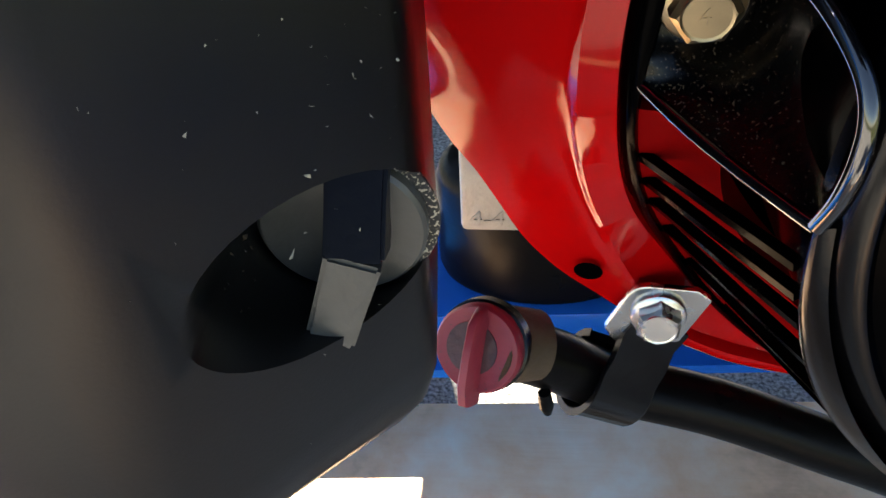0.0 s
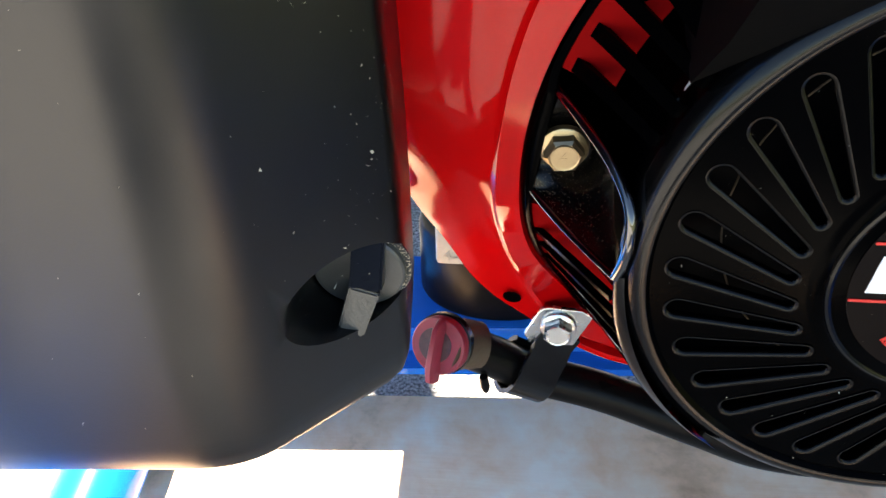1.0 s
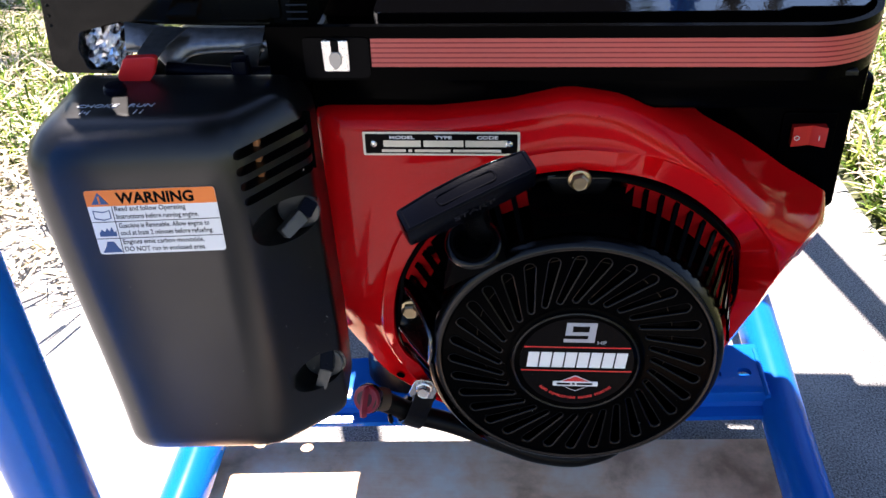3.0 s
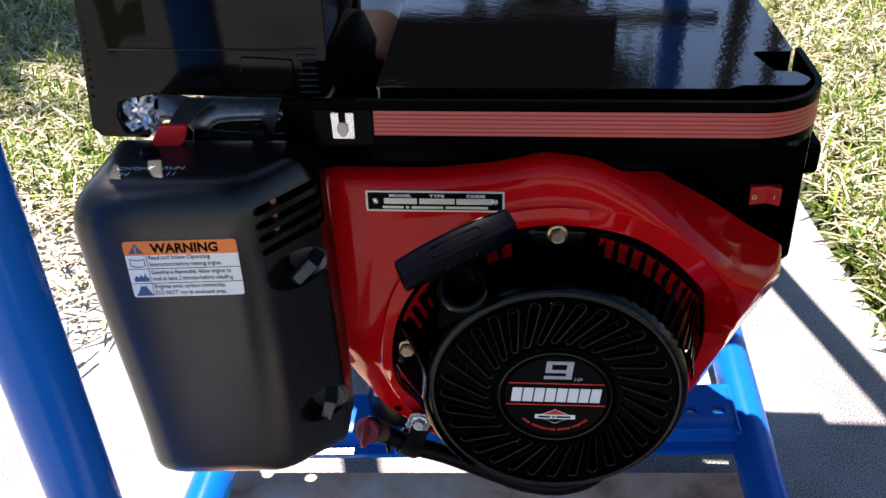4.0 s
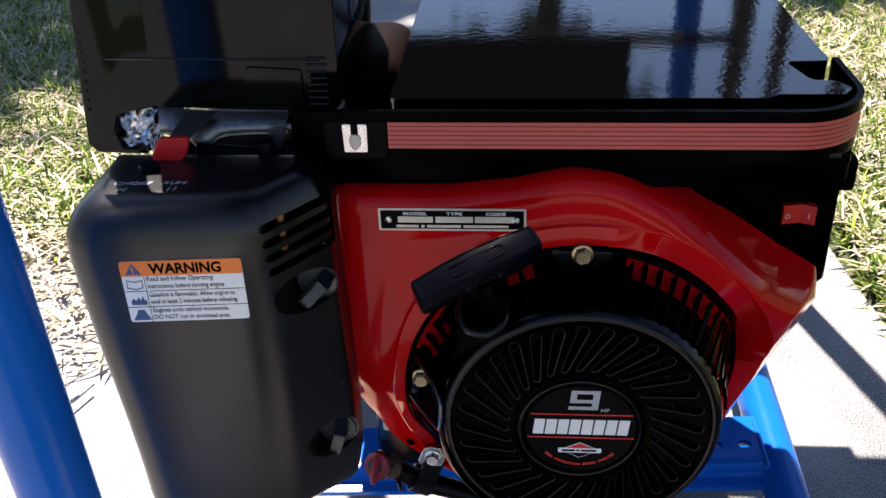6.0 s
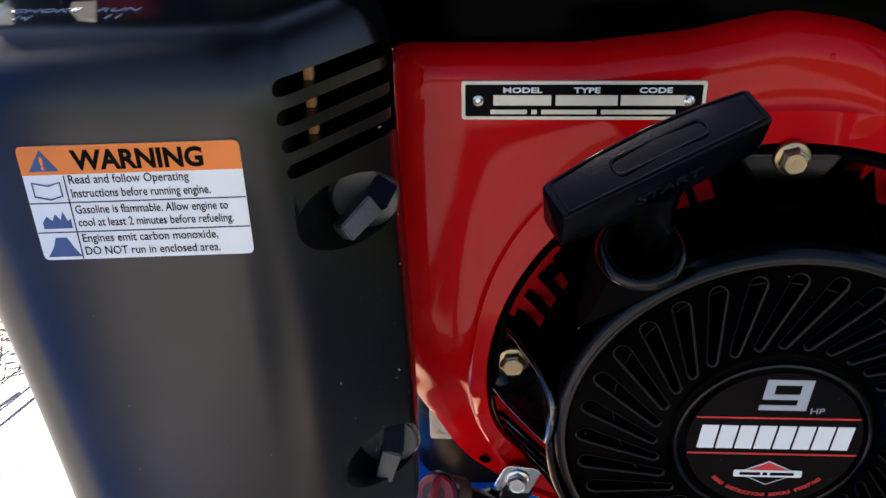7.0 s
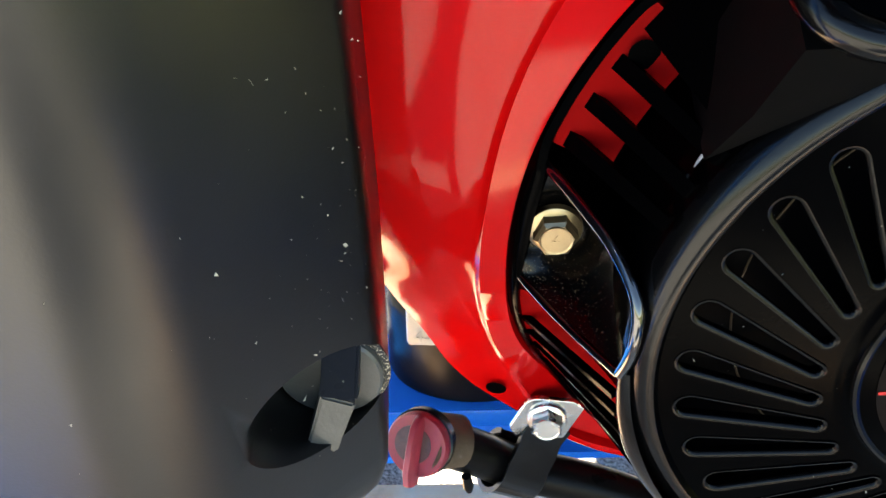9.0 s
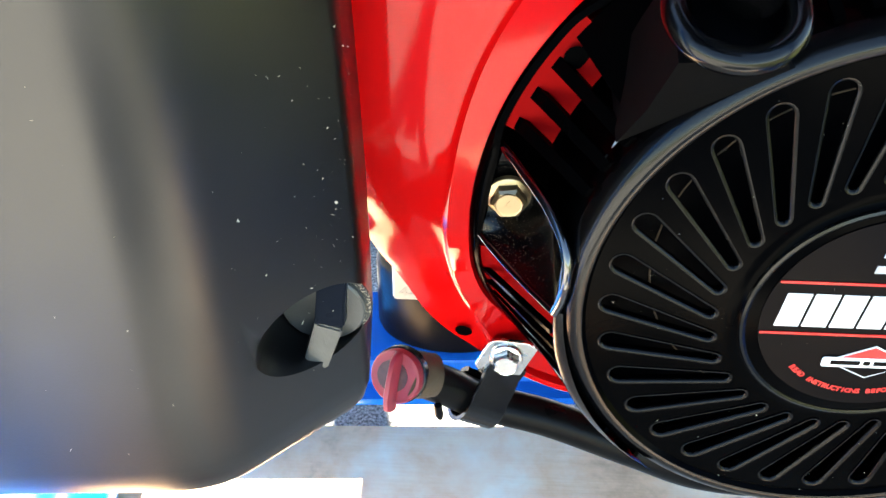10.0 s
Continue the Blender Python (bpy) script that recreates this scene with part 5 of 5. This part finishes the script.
# ---------------------------------------------------------------- fuel tank, bezel, switch box
def build_top():
    # black body behind the shroud
    body = [(0.010, 0.405), (0.010, 0.446), (0.292, 0.446), (0.292, 0.405), (0.303, 0.400), (0.305, 0.386), (0.309, 0.384), (0.3100, 0.302), (0.3050, 0.297), (0.16, 0.300), (0.02, 0.31)]
    part("rear_body", slab(rounded(body, 0.004, 3), 0.082, 0.245, 0.003), BLACK_GLOSS, engine, "glossy black panel behind the red housing", smooth=30)
    # unseen plate, its slanted corner cut to set the shade edge on the rail
    block = [(0.020, 0.246), (0.298, 0.246), (0.286, 0.285), (0.259, 0.317), (0.236, 0.340), (0.020, 0.340)]
    part("rail_shade_plate", loft([[(x, y, z) for x, y in block] for z in (0.302, 0.318)]), BLACK_INK, engine, "unseen thin plate added under the tank to shade the cross rail", smooth=30)
    part("casing", box(-0.038, 0.008, 0.070, 0.175, 0.400, 0.473, 0.018, seg=5), CASING, engine, "dark brown rounded casing beside the tank", smooth=60)
    part("panel_ridge", tube([(0.150, 0.080, 0.3960), (0.170, 0.0795, 0.3930), (0.288, 0.0795, 0.3930)], 0.0014, 8), BLACK_RIM, engine)
    part("ledge", box(0.268, 0.3165, 0.076, 0.20, 0.376, 0.4010, 0.004), BLACK_GLOSS, engine)
    part("top_panel", box(-0.034, 0.286, 0.012, 0.10, 0.410, 0.446, 0.004), BLACK_GLOSS, engine)
    # bezel: a band that runs along the front and round the corner
    path = [(-0.050, -0.012), (0.0, -0.012), (0.12, -0.0125), (0.2405, -0.013)]
    for i in range(11):
        a = -math.pi / 2 + math.pi / 2 * i / 10
        path.append((0.2445 + 0.045 * math.cos(a), 0.032 + 0.045 * math.sin(a)))
    path.append((0.2895, 0.080))

    def normal(i):
        a, b = Vector(path[max(i - 1, 0)]), Vector(path[min(i + 1, len(path) - 1)])
        t = (b - a).normalized()
        return Vector((t.y, -t.x))

    def band(z0, z1, out0, out1, lo=0, hi=None, bm=None):
        rings = []
        for i in list(range(len(path)))[lo:hi]:
            n = normal(i)
            p = Vector(path[i])
            rings.append([(p.x + n.x * out1, p.y + n.y * out1, z0), (p.x + n.x * out1, p.y + n.y * out1, z1), (p.x + n.x * out0, p.y + n.y * out0, z1), (p.x + n.x * out0, p.y + n.y * out0, z0)])
        return loft(rings, bm=bm)
    bezel = part("tank_bezel", band(0.4405, 0.4720, -0.004, 0.0), BLACK_GLOSS, engine, "black band round the tank with fine salmon stripes", smooth=35)
    part("bezel_floor", box(-0.045, 0.272, -0.008, 0.10, 0.4410, 0.4440, 0.0005), BLACK_SATIN, engine)
    strip = list(path)
    path[1] = (0.0075, -0.012)
    for k in range(6):
        z = 0.4487 + 0.0029 * k
        part("stripe", band(z, z + 0.0020, 0.0, 0.0003, lo=1, hi=14), PINK_INK, bezel, smooth=30)
        if k < 5:
            part("stripe", band(z + 0.0020, z + 0.0029, 0.0, 0.00025, lo=1, hi=14), DARK_STRIPE, bezel, smooth=30)
    path[:] = strip
    # latch window in the bezel: a plated keyhole plate
    part("latch_window", slab(rounded([(-0.0300, 0.4425), (0.0065, 0.4425), (0.0065, 0.4660), (-0.0300, 0.4660)], 0.003, 3), -0.0128, -0.0100), BLACK_INK, bezel)
    part("latch_plate", slab(rounded([(-0.0190, 0.4470), (-0.0045, 0.4470), (-0.0043, 0.4652), (-0.0194, 0.4652)], 0.0012, 2), -0.0150, -0.0125, 0.0005), ZINC, bezel, "small zinc plate with a keyhole slot", smooth=30)
    part("keyhole", slab([(-0.0140, 0.4580), (-0.0098, 0.4580), (-0.0098, 0.4652), (-0.0140, 0.4652)], -0.0154, -0.0148), BLACK_INK, bezel)
    part("latch_tongue", slab(rounded([(-0.0119, 0.4480), (-0.0087, 0.4520), (-0.0083, 0.4560), (-0.0099, 0.4590), (-0.0139, 0.4590), (-0.0155, 0.4560), (-0.0151, 0.4520)], 0.0015, 3), -0.0162, -0.0150, 0.0004), STEEL, bezel)
    # tank top
    top = [(0.006, 0.014), (0.010, 0.010), (0.228, 0.010), (0.238, 0.016), (0.276, 0.016), (0.2845, 0.027), (0.277, 0.040), (0.264, 0.041), (0.262, 0.046), (0.256, 0.070), (0.258, 0.074), (0.2815, 0.075), (0.2840, 0.081), (0.280, 0.36), (0.006, 0.36)]
    o = rounded(top, [0.004, 0.004, 0.004, 0.004, 0.008, 0.008, 0.008, 0.003, 0.004, 0.003, 0.002, 0.002, 0.003, 0.01, 0.01], 4)
    tank = loft([[(p[0], p[1], 0.447) for p in o], [(p[0], p[1], 0.4690) for p in o], [(p[0], p[1], 0.4708) for p in inset(o, 0.0002)], [(p[0], p[1], 0.4712) for p in inset(o, 0.0006)], [(p[0], p[1], 0.4712) for p in inset(o, 0.0009)]])
    part("fuel_tank", tank, BLACK_TANK, engine, "mirror-glossy black fuel tank top reflecting sky", smooth=30)
    # red rocker switch
    sw = part("rocker_switch", slab(rounded([(0.264, 0.344), (0.300, 0.344), (0.300, 0.374), (0.264, 0.374)], 0.003, 3), 0.0805, 0.084, 0.001), BLACK_GLOSS, engine, "red rocker switch in a black surround")
    prof = [(0.2705, 0.0745), (0.2830, 0.0775), (0.2925, 0.0732), (0.2925, 0.080), (0.2705, 0.080)]
    part("rocker", loft([[(p[0], p[1], z) for p in prof] for z in (0.3515, 0.3660)]), LEVER_RED, sw, "red rocker", smooth=30)
    for x, s in ((0.2735, "O"), (0.2880, "I")):
        lettering("mark", s, 0.0050, WHITE_INK, sw, frame_at((x, 0.0742, 0.3565), (1, 0.0, 0), (0, 0, 1)), align="CENTER", depth=0.0003)


build_top()


# ---------------------------------------------------------------- muffler guard, choke lever
def build_guard():
    # tall black ribbed guard over the silencer, notched at its lower corner
    o = [(-0.1940, 0.4360), (-0.1885, 0.4295), (-0.1550, 0.4285), (-0.1560, 0.4320), (-0.1705, 0.4325), (-0.1735, 0.4450), (-0.1700, 0.4560), (-0.1450, 0.4610), (-0.0850, 0.4590), (-0.0300, 0.4585),
         (-0.0260, 0.4620), (-0.0240, 0.628), (-0.1700, 0.628), (-0.1745, 0.572), (-0.1845, 0.535)]
    body = slab(rounded(o, [0.004, 0.006, 0.001, 0.001, 0.003, 0.004, 0.004, 0.01, 0.01, 0.004, 0.004, 0.02, 0.02, 0.02, 0.02], 4), 0.022, 0.17, 0.0012)
    # two unseen slanting vents near its top, added for sun patches on the cover
    vents = bmesh.new()
    for o in ([(-0.1470, -0.0690), (-0.1490, -0.0500), (-0.1450, -0.0530), (-0.1380, -0.0690)], [(-0.1290, -0.0460), (-0.1210, -0.0450), (-0.1130, -0.0670), (-0.1190, -0.0660), (-0.1250, -0.0570)]):
        loft([[(x + sun_dir.x * k, y + sun_dir.y * k, 0.4462 + sun_dir.z * k) for x, y in o] for k in (0.08, 0.46)], bm=vents)
    g = mesh_part("silencer_guard", cut(body, vents), BLACK_GUARD, engine, "tall black ribbed plastic silencer guard", smooth=40)
    for k in range(8):
        z = 0.4635 + 0.0042 * k
        part("rib", tube([(-0.0450, 0.0215, z), (-0.0330, 0.0215, z)], 0.0007, 8), BLACK_SATIN, g)
    for k in range(9):
        z = 0.4600 + 0.0062 * k
        part("rib", tube([(-0.1925 + 0.0005 * k, 0.0275, z), (-0.1870 + 0.0005 * k, 0.0214, z)], 0.0010, 8), BLACK_SATIN, g)
    part("raised_panel", slab(rounded([(-0.0840, 0.4635), (-0.0480, 0.4635), (-0.0480, 0.4860), (-0.0830, 0.4880)], 0.003, 3), 0.0206, 0.0225, 0.0008), BLACK_GUARD, g)
    part("rib", tube([(-0.1700, 0.0217, 0.4930), (-0.0360, 0.0217, 0.4920)], 0.0007, 8), BLACK_SATIN, g)
    # crumpled foil in the notch
    rng = random.Random(7)
    rows = []
    for a in range(9):
        rows.append([(-0.1740 + 0.0285 * b / 11, 0.030 + rng.uniform(-0.006, 0.006), 0.4300 + 0.0310 * a / 8) for b in range(12)])
    part("heat_shield", loft(rows, cap=False, close=False), CHROME, engine, "crumpled bright heat shield foil", smooth=0)
    # folded bracket under the guard: upper edge, ridge and wavy lower edge
    lines = [[(-0.1420, 0.0200, 0.4630), (-0.1300, 0.0200, 0.4615), (-0.1140, 0.0200, 0.4600), (-0.0880, 0.0200, 0.4590), (-0.0580, 0.0200, 0.4590)],
             [(-0.1390, 0.0110, 0.4590), (-0.1280, 0.0090, 0.4580), (-0.1150, 0.0080, 0.4550), (-0.1000, 0.0090, 0.4560), (-0.0580, 0.0110, 0.4570)],
             [(-0.1385, 0.0070, 0.4540), (-0.1270, 0.0050, 0.4535), (-0.1130, 0.0030, 0.4470), (-0.1000, 0.0060, 0.4520), (-0.0580, 0.0080, 0.4545)],
             [(-0.1390, 0.0080, 0.4500), (-0.1220, 0.0060, 0.4490), (-0.1100, 0.0030, 0.4400), (-0.0980, 0.0070, 0.4485), (-0.0580, 0.0090, 0.4500)]]
    part("bracket", loft([curve_points(l, 9) for l in lines], cap=False, close=False), DARK_STEEL, engine, "folded grey steel bracket", smooth=60)
    part("bracket_edge", tube(curve_points(lines[3], 9), 0.0009, 8), DARK_STEEL, engine)
    part("prong", slab([(-0.0700, 0.4520), (-0.0655, 0.4365), (-0.0640, 0.4370), (-0.0585, 0.4540)], 0.0060, 0.0078, 0.0004), DARK_STEEL, engine)
    part("hook", tube(curve_points([(-0.0570, 0.008, 0.4545), (-0.0515, 0.006, 0.4525), (-0.0475, 0.004, 0.4450)], 6), 0.0016, 8), DARK_STEEL, engine)
    # choke rod, post and lever with a red tip
    part("choke_rod", tube([(-0.1120, -0.004, 0.4440), (-0.0700, -0.002, 0.4400), (-0.0300, 0.0, 0.4400)], 0.0042, 14), NAVY_GRIP, engine, "black choke linkage")
    part("choke_post", box(-0.0715, -0.0630, -0.0150, -0.004, 0.428, 0.4530, 0.0012), NAVY_GRIP, engine)
    part("pale_rod", tube([(-0.1180, 0.010, 0.4370), (-0.0840, 0.010, 0.4330)], 0.0026, 10), ZINC, engine)
    arm = loft([[(x0, y, z), (x1, y, z), (x1, y + 0.0015, z - 0.001), (x0, y + 0.0015, z - 0.001)] for x0, x1, y, z in ((-0.1225, -0.1100, -0.0205, 0.4585), (-0.1225, -0.1080, -0.0060, 0.4600), (-0.1210, -0.1020, 0.0120, 0.4625))])
    part("lever_arm", arm, DARK_STEEL, engine)
    tip = rounded([(-0.1270, 0.4600), (-0.1080, 0.4610), (-0.1120, 0.4500), (-0.1185, 0.4425), (-0.1290, 0.4425), (-0.1335, 0.4480)], [0.003, 0.003, 0.006, 0.006, 0.005, 0.005], 5)
    part("choke_lever", slab(tip, -0.0255, -0.0215, 0.0006), LEVER_RED, engine, "choke lever with a bright red tip")
    part("stop_knob", lathe([(0.0062, -0.004), (0.0062, 0.003), (0.0050, 0.0042), (0.0, 0.0044)], (-0.1300, -0.0380, 0.4460), (0, 0, 1), 24, cap=False), NAVY_GRIP, engine)


build_guard()


# ---------------------------------------------------------------- trees beyond the lawn
LEAF = blade_material("tree_leaf", (0.035, 0.065, 0.014), 0.25)
BARK = material("bark", (0.09, 0.07, 0.05), 0.9, vary=0.3, scale=12, bump=0.8, bump_scale=30)


def build_tree(x, y, trunk_r, crown_z, crown_r, crown_h, leaves, seed):
    rng = random.Random(seed)
    t = thing("tree", "leafy garden tree out of view beyond the lawn, for shade and reflections", "tree", (x, y, 0), group="garden trees")
    top = crown_z + crown_h * 0.3
    bm = tube([(x + 0.05 * math.sin(3 * k), y, top * k / 6 - 0.02) for k in range(7)], [trunk_r * (1 - 0.09 * k) for k in range(7)], 12)
    for k in range(9):
        a, z0 = rng.uniform(0, 6.28), crown_z * rng.uniform(0.8, 1.1)
        l = crown_r * rng.uniform(0.5, 0.9)
        tube([(x, y, z0), (x + 0.5 * l * math.cos(a), y + 0.5 * l * math.sin(a), z0 + 0.35 * l), (x + l * math.cos(a), y + l * math.sin(a), z0 + 0.6 * l)], [trunk_r * 0.45, trunk_r * 0.25, trunk_r * 0.08], 7, bm=bm)
    part("trunk", bm, BARK, t)
    verts, faces = [], []
    clumps = []
    while len(clumps) < 60:
        c = (rng.uniform(-1, 1), rng.uniform(-1, 1), rng.uniform(-1, 1))
        if c[0] ** 2 + c[1] ** 2 < 1:
            clumps.append(c)
    for i in range(leaves):
        cx, cy, cz = clumps[i % 60]
        w = math.sqrt(max(0.05, 1 - cz * cz))
        p = Vector((x + crown_r * (cx * w * 0.85 + rng.gauss(0, 0.12)), y + crown_r * (cy * w * 0.85 + rng.gauss(0, 0.12)), crown_z + crown_h * 0.5 * (1 + cz) + rng.gauss(0, 0.12) * crown_r))
        u = Vector((rng.gauss(0, 1), rng.gauss(0, 1), rng.gauss(0, 1))).normalized()
        v = u.cross(Vector((rng.gauss(0, 1), rng.gauss(0, 1), rng.gauss(0, 1)))).normalized()
        sz = rng.uniform(0.07, 0.15)
        k = len(verts)
        verts += [p - u * sz, p + v * sz * 0.5, p + u * sz, p - v * sz * 0.5]
        faces.append((k, k + 1, k + 2, k + 3))
    me = bpy.data.meshes.new("crown")
    me.from_pydata([tuple(v) for v in verts], [], faces)
    mesh_part("crown", me, LEAF, t, smooth=0)


# trees out of view, set by the lawn's shade and the tank's reflection
build_tree(-2.05, 5.15, 0.16, 2.5, 1.7, 3.2, 16000, 1)
build_tree(0.30, 5.60, 0.12, 2.45, 1.35, 3.4, 16000, 2)
build_tree(-4.6, 6.6, 0.15, 2.8, 1.5, 3.0, 8000, 3)
build_tree(1.85, 7.0, 0.13, 4.6, 1.0, 2.0, 5000, 4)
build_tree(2.6, 8.5, 0.12, 5.4, 1.2, 2.0, 3000, 5)
build_tree(3.4, 9.0, 0.11, 5.8, 1.2, 2.0, 3000, 6)
# two unseen trees, added to darken what the shroud's right end reflects
build_tree(4.8, 3.4, 0.12, 0.6, 1.5, 2.6, 7000, 7)
build_tree(6.2, 4.9, 0.12, 0.6, 1.6, 2.6, 6000, 8)
